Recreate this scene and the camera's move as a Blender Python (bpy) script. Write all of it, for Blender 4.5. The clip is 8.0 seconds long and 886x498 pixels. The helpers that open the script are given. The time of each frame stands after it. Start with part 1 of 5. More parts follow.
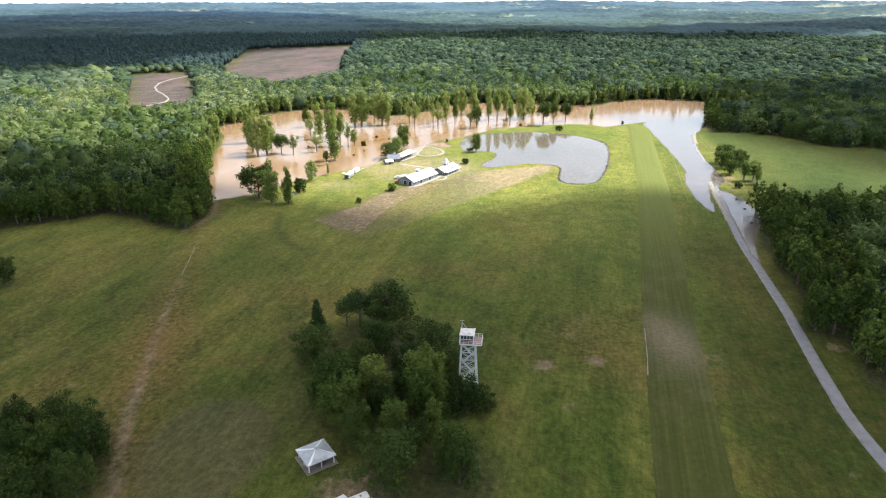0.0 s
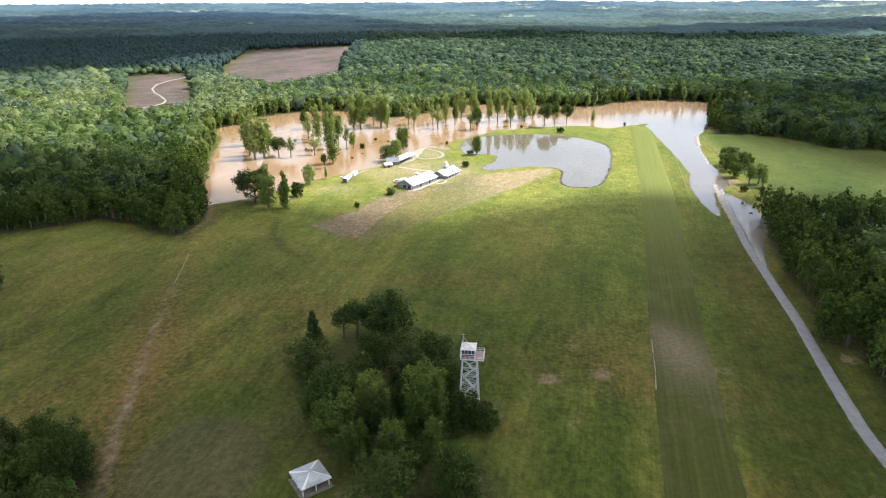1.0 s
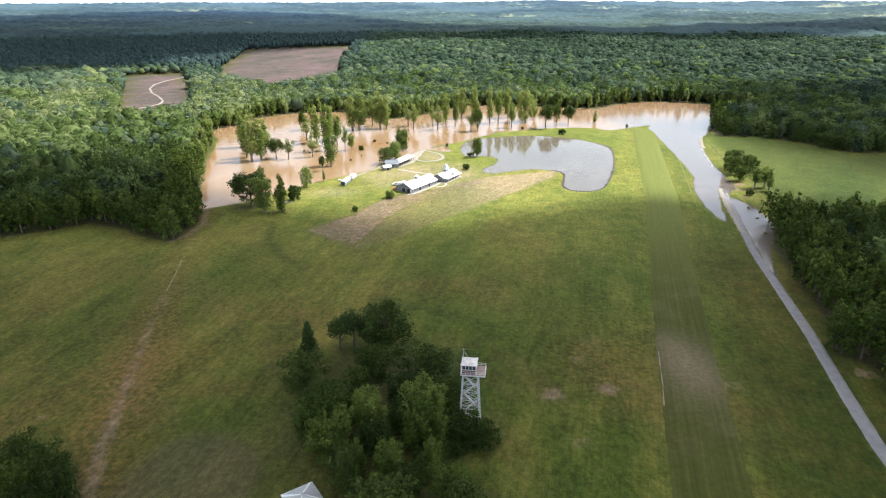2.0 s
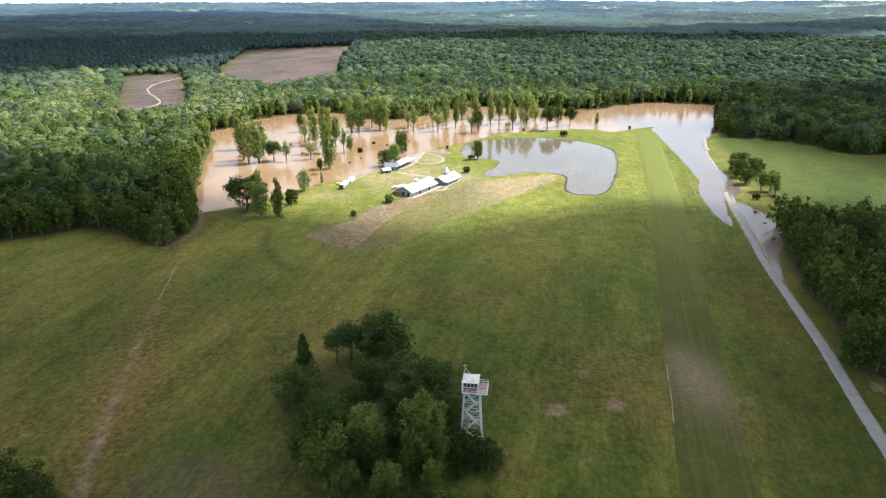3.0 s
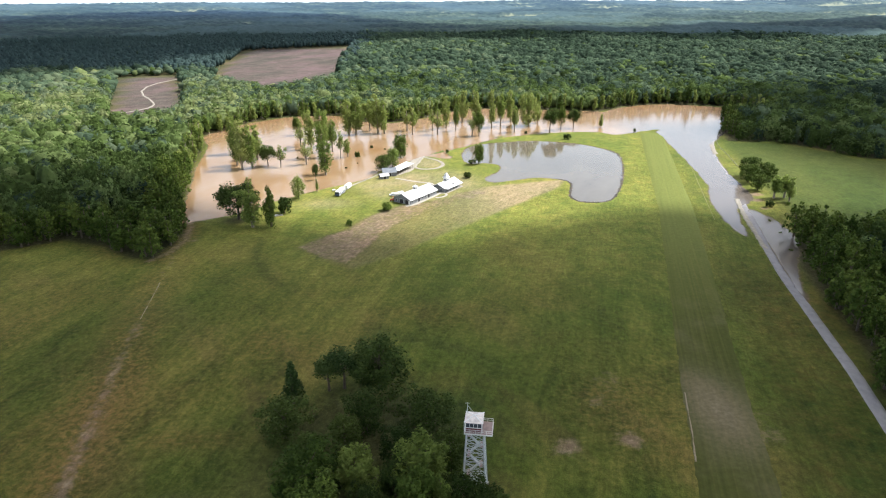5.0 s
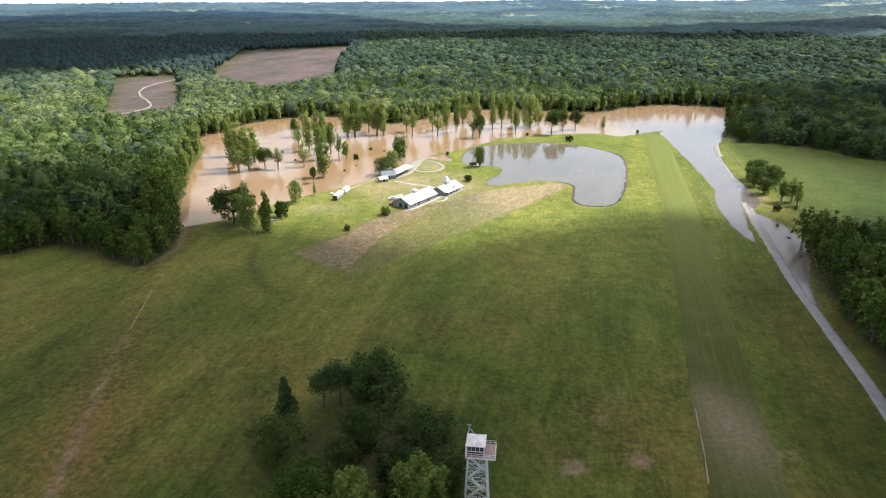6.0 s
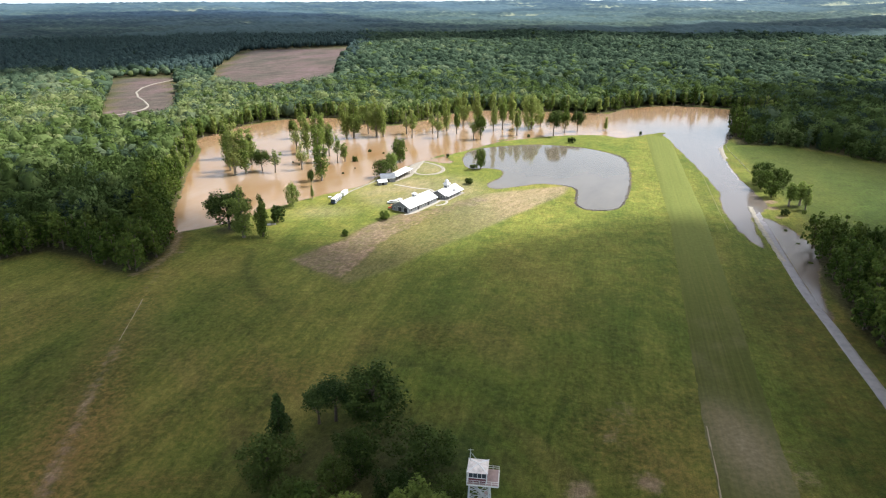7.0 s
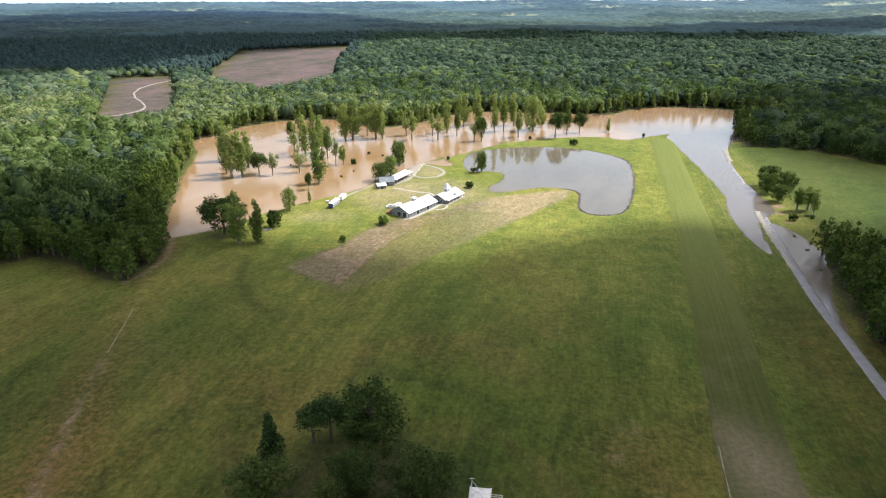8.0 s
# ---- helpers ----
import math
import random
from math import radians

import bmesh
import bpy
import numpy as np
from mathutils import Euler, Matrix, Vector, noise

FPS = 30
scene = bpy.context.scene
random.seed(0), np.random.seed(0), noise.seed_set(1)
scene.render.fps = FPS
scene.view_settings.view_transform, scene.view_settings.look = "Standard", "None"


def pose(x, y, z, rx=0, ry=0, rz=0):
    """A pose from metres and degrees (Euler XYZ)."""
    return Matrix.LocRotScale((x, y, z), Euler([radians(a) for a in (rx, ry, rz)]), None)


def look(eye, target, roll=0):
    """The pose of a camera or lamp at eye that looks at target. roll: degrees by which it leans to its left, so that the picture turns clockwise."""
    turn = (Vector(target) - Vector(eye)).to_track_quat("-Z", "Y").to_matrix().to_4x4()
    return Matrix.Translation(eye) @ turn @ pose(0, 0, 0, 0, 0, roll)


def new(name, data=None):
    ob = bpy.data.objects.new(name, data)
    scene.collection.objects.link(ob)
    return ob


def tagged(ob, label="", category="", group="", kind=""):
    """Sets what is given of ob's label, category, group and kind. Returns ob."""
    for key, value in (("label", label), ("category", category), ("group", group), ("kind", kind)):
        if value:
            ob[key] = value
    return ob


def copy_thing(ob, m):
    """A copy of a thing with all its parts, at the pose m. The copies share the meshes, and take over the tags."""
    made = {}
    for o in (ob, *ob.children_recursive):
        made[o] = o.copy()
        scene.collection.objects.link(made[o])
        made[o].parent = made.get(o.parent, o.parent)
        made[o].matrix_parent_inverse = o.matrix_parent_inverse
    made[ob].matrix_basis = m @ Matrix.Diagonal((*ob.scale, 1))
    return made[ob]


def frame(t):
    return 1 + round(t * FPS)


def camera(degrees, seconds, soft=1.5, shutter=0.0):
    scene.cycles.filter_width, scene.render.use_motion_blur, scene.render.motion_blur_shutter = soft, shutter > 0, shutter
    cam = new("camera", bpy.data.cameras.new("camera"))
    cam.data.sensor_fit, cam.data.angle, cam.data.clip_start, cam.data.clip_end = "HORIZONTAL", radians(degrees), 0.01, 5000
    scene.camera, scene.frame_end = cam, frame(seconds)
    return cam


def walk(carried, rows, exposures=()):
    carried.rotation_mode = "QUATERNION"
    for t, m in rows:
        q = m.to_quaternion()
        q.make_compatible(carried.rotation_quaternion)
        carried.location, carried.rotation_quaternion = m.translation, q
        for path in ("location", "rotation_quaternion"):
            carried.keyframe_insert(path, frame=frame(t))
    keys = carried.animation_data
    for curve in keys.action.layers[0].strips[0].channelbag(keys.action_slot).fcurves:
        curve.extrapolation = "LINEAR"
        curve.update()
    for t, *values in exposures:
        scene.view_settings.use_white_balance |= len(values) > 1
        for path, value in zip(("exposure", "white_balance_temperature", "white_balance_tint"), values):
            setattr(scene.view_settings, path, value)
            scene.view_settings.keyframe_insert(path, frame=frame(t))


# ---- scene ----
cam = camera(70.0, 8.0, soft=1.15)
PATH = [
    (0, (-0.799, 3.554, 111.559), (-0.724, 5.413, 110.824), -0.2),
    (0.5, (-0.635, 7.592, 111.559), (-0.56, 9.451, 110.825), -0.2),
    (1, (-0.478, 11.619, 111.577), (-0.403, 13.478, 110.843), -0.3),
    (1.5, (-0.314, 15.618, 111.613), (-0.238, 17.476, 110.879), -0.2),
    (3, (0.145, 27.642, 111.762), (0.22, 29.5, 111.027), -0.2),
    (3.5, (0.316, 31.749, 111.759), (0.392, 33.608, 111.025), -0.3),
    (4, (0.492, 35.925, 111.728), (0.567, 37.783, 110.993), -0.2),
    (4.5, (0.681, 40.105, 111.67), (0.756, 41.963, 110.934), -0.3),
    (6, (1.257, 52.67, 111.333), (1.331, 54.528, 110.597), -0.3),
    (6.5, (1.45, 56.88, 111.274), (1.524, 58.738, 110.538), -0.2),
    (7, (1.665, 61.06, 111.245), (1.738, 62.918, 110.508), -0.3),
    (7.5, (1.92, 65.272, 111.257), (1.992, 67.13, 110.52), -0.3),
    (8, (2.142, 69.432, 111.269), (2.214, 71.289, 110.532), -0.3),
]
walk(cam, [(t, look(eye, target, roll)) for t, eye, target, roll in PATH], [(0, 1.49), (4, 1.37), (8, 1.20)])

# ---- sky, sun, exposure ----
scene.view_settings.exposure = 1.36
SUN_DIR = Vector((0.57, 0.14, 0.81)).normalized()
world = bpy.data.worlds.new("sky")
scene.world = world
world.use_nodes = True
wn = world.node_tree.nodes
sky = wn.new("ShaderNodeTexSky")
sky.sky_type, sky.sun_disc = "NISHITA", False
sky.sun_elevation = math.asin(SUN_DIR.z)
sky.sun_rotation = math.atan2(SUN_DIR.x, SUN_DIR.y)
sky.air_density, sky.dust_density, sky.ozone_density = 1.0, 2.6, 1.0
gen = wn.new("ShaderNodeTexCoord")
sep, com, low = wn.new("ShaderNodeSeparateXYZ"), wn.new("ShaderNodeCombineXYZ"), wn.new("ShaderNodeMath")
low.operation = "MAXIMUM"
low.inputs[1].default_value = 0.12
wl = world.node_tree.links
wl.new(gen.outputs["Generated"], sep.inputs[0])
wl.new(sep.outputs[2], low.inputs[0])
for i, src in enumerate((sep.outputs[0], sep.outputs[1], low.outputs[0])):
    wl.new(src, com.inputs[i])
wl.new(com.outputs[0], sky.inputs[0])
veil = wn.new("ShaderNodeHueSaturation")
veil.inputs["Saturation"].default_value = 0.78
wl.new(sky.outputs[0], veil.inputs["Color"])
wl.new(veil.outputs[0], wn["Background"].inputs[0])
wn["Background"].inputs[1].default_value = 0.14
sun_data = bpy.data.lights.new("sun", "SUN")
sun_data.energy, sun_data.angle, sun_data.color = 3.7, radians(3.6), (1.0, 0.97, 0.92)
sun = new("sun", sun_data)
sun.matrix_world = look(SUN_DIR * 300, (0, 0, 0))


# ---- materials ----
class Mat:
    """A node material: a Principled surface with helpers for procedural colour and relief."""

    def __init__(self, name, rough=0.8, metal=0.0, spec=0.3):
        self.m = bpy.data.materials.new(name)
        self.m.use_nodes = True
        self.t = self.m.node_tree
        self.p = self.t.nodes["Principled BSDF"]
        self.p.inputs["Roughness"].default_value = rough
        self.p.inputs["Metallic"].default_value = metal
        self.p.inputs["Specular IOR Level"].default_value = spec
        self.co = self.t.nodes.new("ShaderNodeNewGeometry").outputs["Position"]

    def link(self, a, b):
        self.t.links.new(a, b)

    def noise(self, scale, detail=3.0, rough=0.55, co=None, stretch=None, turn=0.0):
        n = self.t.nodes.new("ShaderNodeTexNoise")
        n.inputs["Scale"].default_value, n.inputs["Detail"].default_value = scale, detail
        n.inputs["Roughness"].default_value = rough
        src = co or self.co
        if stretch:
            for key, val in (("Rotation", (0, 0, turn)), ("Scale", stretch)):
                mp = self.t.nodes.new("ShaderNodeMapping")
                mp.inputs[key].default_value = val
                self.link(src, mp.inputs["Vector"])
                src = mp.outputs[0]
        self.link(src, n.inputs["Vector"])
        return n.outputs["Fac"]

    def local(self):
        return self.t.nodes.new("ShaderNodeTexCoord").outputs["Object"]

    def ramp(self, fac, stops):
        r = self.t.nodes.new("ShaderNodeValToRGB")
        while len(r.color_ramp.elements) < len(stops):
            r.color_ramp.elements.new(0.5)
        for e, (at, c) in zip(r.color_ramp.elements, stops):
            e.position, e.color = at, (*c, 1)
        self.link(fac, r.inputs[0])
        return r.outputs[0]

    def step(self, fac, lo, hi, a=0.0, b=1.0):
        r = self.t.nodes.new("ShaderNodeMapRange")
        r.interpolation_type = "SMOOTHSTEP"
        for k, v in zip(("From Min", "From Max", "To Min", "To Max"), (lo, hi, a, b)):
            r.inputs[k].default_value = v
        self.link(fac, r.inputs["Value"])
        return r.outputs[0]

    def math(self, op, a, b):
        n = self.t.nodes.new("ShaderNodeMath")
        n.operation = op
        for i, v in enumerate((a, b)):
            if isinstance(v, (int, float)):
                n.inputs[i].default_value = v
            else:
                self.link(v, n.inputs[i])
        return n.outputs[0]

    def mix(self, fac, a, b, blend="MIX"):
        n = self.t.nodes.new("ShaderNodeMix")
        n.data_type, n.blend_type = "RGBA", blend
        for i, v in ((0, fac), (6, a), (7, b)):
            if isinstance(v, (int, float)):
                n.inputs[i].default_value = v
            elif isinstance(v, tuple):
                n.inputs[i].default_value = (*v, 1)
            else:
                self.link(v, n.inputs[i])
        return n.outputs[2]

    def attr(self, name):
        n = self.t.nodes.new("ShaderNodeAttribute")
        n.attribute_name = name
        return n.outputs["Fac"]

    def island(self):
        return self.t.nodes.new("ShaderNodeNewGeometry").outputs["Random Per Island"]

    def each(self):
        return self.t.nodes.new("ShaderNodeObjectInfo").outputs["Random"]

    def color(self, c):
        if isinstance(c, tuple):
            self.p.inputs["Base Color"].default_value = (*c, 1)
        else:
            self.link(c, self.p.inputs["Base Color"])
        return self

    def bump(self, fac, dist, strength=0.6):
        b = self.t.nodes.new("ShaderNodeBump")
        b.inputs["Distance"].default_value, b.inputs["Strength"].default_value = dist, strength
        self.link(fac, b.inputs["Height"])
        self.link(b.outputs[0], self.p.inputs["Normal"])
        return self


def plain(name, c, rough=0.7, metal=0.0, spread=0.25, scale=1.5, fine=12.0):
    """A worn plain surface: one colour, stained at two scales."""
    k = Mat(name, rough, metal)
    big = k.noise(scale, 4, 0.6)
    dark = tuple(v * (1 - spread) for v in c)
    lite = tuple(min(1, v * (1 + spread * 0.5)) for v in c)
    col = k.ramp(big, [(0.3, dark), (0.55, c), (0.8, lite)])
    grain = k.ramp(k.noise(fine, 3), [(0.3, (0.86,) * 3), (0.7, (1.0,) * 3)])
    k.color(k.mix(1.0, col, grain, "MULTIPLY"))
    k.bump(k.noise(fine * 2, 2), 0.01, 0.3)
    return k.m


def leaf(name, dark, mid, lite, through_light=0.36):
    """Foliage: varies from tree to tree, from clump to clump and from leaf to leaf."""
    k = Mat(name, 0.75, 0, 0.06)
    tree = k.each()
    clump = k.noise(0.22, 2)
    f = k.math("ADD", k.math("MULTIPLY", k.island(), 0.34), k.math("MULTIPLY", clump, 0.38))
    f = k.math("ADD", f, k.math("MULTIPLY", tree, 0.48))
    col = k.ramp(f, [(0.22, dark), (0.55, mid), (0.9, lite)])
    k.color(col)
    tr = k.t.nodes.new("ShaderNodeBsdfTranslucent")
    k.link(col, tr.inputs["Color"])
    mx = k.t.nodes.new("ShaderNodeMixShader")
    mx.inputs[0].default_value = through_light
    k.link(k.p.outputs[0], mx.inputs[1])
    k.link(tr.outputs[0], mx.inputs[2])
    k.link(mx.outputs[0], k.t.nodes["Material Output"].inputs[0])
    return k.m


def ground_material():
    """Pasture, mown lawn brightened as sunlit, bare red earth, forest litter and wet banks, by the masks on the ground
    sheet.
    """
    k = Mat("pasture", 0.95, 0, 0.1)
    wide = k.noise(0.018, 4, 0.6)
    mid = k.math("ADD", k.math("MULTIPLY", k.noise(0.09, 4, 0.65, stretch=(1, 0.24, 1), turn=0.28), 0.62), k.math("MULTIPLY", k.noise(0.42, 5, 0.72, stretch=(1, 0.4, 1), turn=-0.3), 0.38))
    tuft = k.noise(0.55, 5, 0.7)
    fine = k.noise(3.0, 3, 0.7)
    green = k.ramp(mid, [(0.36, (0.0244, 0.0446, 0.0076)), (0.50, (0.0658, 0.0864, 0.0142)), (0.64, (0.1241, 0.1292, 0.0276))])
    dry = k.ramp(tuft, [(0.3, (0.0846, 0.0629, 0.0195)), (0.7, (0.1510, 0.1008, 0.0306))])
    base = k.mix(k.math("MULTIPLY", k.step(wide, 0.48, 0.68), 0.32), green, dry)
    base = k.mix(k.math("MULTIPLY", k.attr("dry"), k.step(tuft, 0.25, 0.65)), base, dry)
    rust = k.step(k.noise(0.055, 4, 0.6, stretch=(1, 0.3, 1), turn=-0.55), 0.50, 0.66)
    base = k.mix(k.math("MULTIPLY", rust, 0.28), base, (0.1170, 0.0795, 0.0315))
    # Mown lawn colour, with the sun patch's brightness put into it.
    sunlit_grass = k.ramp(k.noise(0.12, 5, 0.7), [(0.3, (0.0849, 0.1168, 0.0233)), (0.55, (0.1523, 0.1657, 0.0340)), (0.75, (0.2518, 0.2200, 0.0574))])
    base = k.mix(k.attr("sunlit_grass"), base, sunlit_grass)
    earth = k.ramp(k.noise(0.35, 5, 0.7), [(0.3, (0.1368, 0.0947, 0.0632)), (0.55, (0.2000, 0.1422, 0.0968)), (0.8, (0.3158, 0.2369, 0.1738))])
    # Meadow grass, its colour lowered to hold passing cloud shade.
    dimmed_meadow = k.ramp(k.noise(0.07, 5, 0.7), [(0.3, (0.0428, 0.0614, 0.0121)), (0.7, (0.0632, 0.0818, 0.0167))])
    base = k.mix(k.attr("meadow"), base, dimmed_meadow)
    weeds = k.ramp(k.noise(0.15, 5, 0.7), [(0.32, (0.0232, 0.0412, 0.0080)), (0.52, (0.0603, 0.0608, 0.0120)), (0.70, (0.1021, 0.0686, 0.0200))])
    base = k.mix(k.attr("weeds"), base, weeds)
    straw = k.ramp(k.math("ADD", k.math("MULTIPLY", k.noise(0.16, 5, 0.7), 0.5), k.math("MULTIPLY", k.noise(0.5, 4, 0.7, stretch=(1, 0.07, 1), turn=0.676), 0.5)), [(0.3, (0.1701, 0.1496, 0.0760)), (0.5, (0.2424, 0.2000, 0.1184)), (0.72, (0.3275, 0.2599, 0.1760))])
    base = k.mix(k.attr("tan"), base, straw)
    edge = k.math("ADD", k.attr("bare"), k.math("MULTIPLY", k.math("SUBTRACT", k.noise(0.30, 6, 0.75), 0.5), 1.1))
    pale = k.ramp(k.noise(0.45, 5, 0.7, stretch=(1, 0.10, 1), turn=0.676), [(0.3, (0.1601, 0.1187, 0.0856)), (0.7, (0.2650, 0.2125, 0.1628))])
    earth = k.mix(k.attr("tan"), earth, pale)
    base = k.mix(k.step(edge, 0.3, 0.75), base, earth)
    slash = k.ramp(k.math("ADD", k.math("MULTIPLY", k.noise(0.06, 6, 0.75), 0.6), k.math("MULTIPLY", k.noise(0.11, 4, 0.7, stretch=(1, 0.12, 1), turn=0.9), 0.4)), [(0.32, (0.0451, 0.0344, 0.0311)), (0.5, (0.0860, 0.0672, 0.0609)), (0.68, (0.1290, 0.1049, 0.0924))])
    base = k.mix(k.attr("cut"), base, slash)
    close = k.ramp(k.noise(0.05, 3), [(0.3, (0.0800, 0.0702, 0.0338)), (0.7, (0.1092, 0.0918, 0.0450))])
    base = k.mix(k.attr("oval"), base, close)
    sod = k.ramp(tuft, [(0.3, (0.0150, 0.0255, 0.0075)), (0.7, (0.0300, 0.0420, 0.0135))])
    base = k.mix(k.attr("swale"), base, sod)
    litter_shade = k.ramp(tuft, [(0.3, (0.030, 0.034, 0.014)), (0.7, (0.066, 0.062, 0.028))])
    base = k.mix(k.attr("litter_shade"), base, litter_shade)
    mud = k.ramp(tuft, [(0.3, (0.075, 0.060, 0.042)), (0.7, (0.14, 0.11, 0.078))])
    base = k.mix(k.step(k.attr("wet"), 0.25, 0.8), base, mud)
    clod = k.ramp(k.noise(0.21, 4, 0.7), [(0.3, (0.84,) * 3), (0.7, (1.13,) * 3)])
    base = k.mix(1.0, base, clod, "MULTIPLY")
    sweep = k.noise(0.021, 3, 0.55, stretch=(1, 0.38, 1), turn=0.35)
    base = k.mix(1.0, base, k.ramp(sweep, [(0.34, (0.70, 0.82, 0.74)), (0.50, (0.98, 0.99, 0.97)), (0.66, (1.26, 1.13, 1.24))]), "MULTIPLY")
    grain = k.noise(0.9, 4, 0.7, stretch=(1, 0.12, 1), turn=0.3)
    base = k.mix(1.0, base, k.ramp(grain, [(0.3, (0.80,) * 3), (0.7, (1.18,) * 3)]), "MULTIPLY")
    tone = k.ramp(fine, [(0.28, (0.60,) * 3), (0.72, (1.28,) * 3)])
    tone2 = k.ramp(tuft, [(0.25, (0.62,) * 3), (0.75, (1.28,) * 3)])
    k.color(k.mix(1.0, k.mix(1.0, base, tone, "MULTIPLY"), tone2, "MULTIPLY"))
    k.bump(k.math("ADD", tuft, k.math("MULTIPLY", fine, 0.35)), 0.45, 0.7)
    return k.m


def runway_material():
    """Close-mown turf with long mower stripes."""
    k = Mat("mown_turf", 0.95, 0, 0.1)
    stripe = k.noise(0.9, 3, 0.6, stretch=(1.0, 0.012, 1), turn=0.292)
    tuft = k.noise(0.6, 4, 0.7)
    worn = k.step(k.noise(0.03, 4, 0.6), 0.50, 0.68)
    c = k.ramp(stripe, [(0.32, (0.0416, 0.0512, 0.0111)), (0.52, (0.0532, 0.0605, 0.0139)), (0.7, (0.0714, 0.0702, 0.0186))])
    c = k.mix(k.math("MULTIPLY", worn, 0.25), c, (0.1260, 0.1033, 0.0630))
    c = k.mix(k.math("MULTIPLY", k.attr("worn"), k.step(tuft, 0.0, 1.0, 0.4, 1.0)), c, (0.2205, 0.1701, 0.1260))
    # Brighter copy of the turf: sunlight on the far stretch, put into colour.
    sunny = k.ramp(stripe, [(0.3, (0.1000, 0.1207, 0.0298)), (0.7, (0.1208, 0.1353, 0.0354))])
    c = k.mix(k.attr("sunlit_grass"), c, sunny)
    c = k.mix(1.0, c, k.ramp(tuft, [(0.3, (0.82,) * 3), (0.7, (1.1,) * 3)]), "MULTIPLY")
    k.color(c).bump(tuft, 0.12, 0.5)
    return k.m


def water_material(name, deep, paler, rough, ripple, clearer=None):
    k = Mat(name, rough, 0, 0.37)
    k.p.inputs["IOR"].default_value = 1.333
    # Paler streaks put part of the sky's reflection into the muddy colour.
    silt_sheen = k.noise(0.026, 5, 0.62, stretch=(1, 0.45, 1), turn=0.5)
    c = k.ramp(silt_sheen, [(0.30, deep), (0.72, paler)])
    if clearer:
        c = k.mix(k.attr("clear"), c, clearer)
    k.color(c)
    k.bump(k.noise(0.8, 3, 0.6), ripple, 0.35)
    return k.m


def cloud_material():
    """White vapour that lets a part of the light through."""
    k = Mat("cloud_vapour", 1.0, 0, 0.0)
    k.color(k.ramp(k.noise(0.008, 4), [(0.3, (0.86, 0.87, 0.88)), (0.7, (0.93, 0.93, 0.93))]))
    tr = k.t.nodes.new("ShaderNodeBsdfTranslucent")
    tr.inputs["Color"].default_value = (0.95, 0.95, 0.95, 1)
    mx = k.t.nodes.new("ShaderNodeMixShader")
    mx.inputs[0].default_value = 0.5
    k.link(k.p.outputs[0], mx.inputs[1])
    k.link(tr.outputs[0], mx.inputs[2])
    k.link(mx.outputs[0], k.t.nodes["Material Output"].inputs[0])
    return k.m


M_CLOUD = cloud_material()
M_GROUND = ground_material()
M_TURF = runway_material()
M_FLOOD = water_material("muddy_flood_water", (0.190, 0.112, 0.050), (0.225, 0.160, 0.108), 0.13, 0.05, (0.096, 0.082, 0.070))
M_POND = water_material("pond_water", (0.0810, 0.0708, 0.0528), (0.1230, 0.1068, 0.0810), 0.05, 0.02)
M_ASPHALT = plain("worn_asphalt", (0.1958, 0.1917, 0.2025), 0.9, 0, 0.22, 0.35, 6)
M_GRAVEL = plain("pale_gravel", (0.2400, 0.2220, 0.1860), 0.95, 0, 0.3, 0.5, 5)
M_CONCRETE = plain("concrete", (0.3240, 0.3060, 0.2760), 0.9, 0, 0.3, 0.6, 6)
M_STAINED = plain("stained_concrete", (0.21, 0.18, 0.15), 0.9, 0, 0.35, 0.6, 6)
M_CHALK = plain("bare_chalky_line", (0.2250, 0.1856, 0.1350), 0.95, 0, 0.35, 0.8, 6)
M_DRYLINE = plain("faded_grass_line", (0.15, 0.145, 0.06), 0.95, 0, 0.35, 0.8, 6)
M_ROCK = plain("bank_stone", (0.13, 0.12, 0.11), 0.9, 0, 0.4, 0.8, 6)
M_WHITE = plain("white_paint", (0.74, 0.74, 0.72), 0.55, 0, 0.16, 0.8, 7)
M_STEEL = plain("galvanised_steel", (0.46, 0.48, 0.50), 0.5, 0.1, 0.25, 0.7, 8)
M_ROOF = plain("white_metal_roof", (0.56, 0.57, 0.58), 0.42, 0, 0.10, 0.5, 6)
M_ROOFRUST = plain("white_roof_with_rust", (0.66, 0.60, 0.58), 0.5, 0, 0.36, 1.1, 5)
M_ROOFGREY = plain("grey_metal_roof", (0.17, 0.19, 0.215), 0.45, 0.2, 0.25, 0.5, 6)
M_TIN = plain("zinc_roof_sheet", (0.40, 0.43, 0.46), 0.42, 0.35, 0.30, 0.45, 5)
M_TINLITE = plain("new_zinc_flashing", (0.72, 0.74, 0.76), 0.38, 0.25, 0.15, 0.6, 6)
M_SIDING = plain("grey_siding", (0.20, 0.207, 0.22), 0.7, 0, 0.18, 0.6, 6)
M_MAROON = plain("maroon_boards", (0.150, 0.050, 0.055), 0.7, 0, 0.3, 0.9, 8)
M_DECK = plain("weathered_red_deck", (0.34, 0.25, 0.24), 0.85, 0, 0.25, 0.9, 9)
M_DARK = plain("dark_opening", (0.030, 0.030, 0.034), 0.6, 0, 0.3, 1, 6)
M_WOOD = plain("grey_timber", (0.20, 0.165, 0.13), 0.85, 0, 0.3, 1, 9)
M_RED = plain("red_paint", (0.50, 0.055, 0.035), 0.45, 0, 0.2, 1, 9)
M_BLUE = plain("dark_blue_paint", (0.05, 0.075, 0.14), 0.4, 0, 0.2, 1, 9)
M_TYRE = plain("tyre_rubber", (0.03, 0.03, 0.03), 0.85, 0, 0.2, 2, 9)
M_BARK = plain("bark", (0.115, 0.090, 0.068), 0.95, 0, 0.4, 1.2, 7)
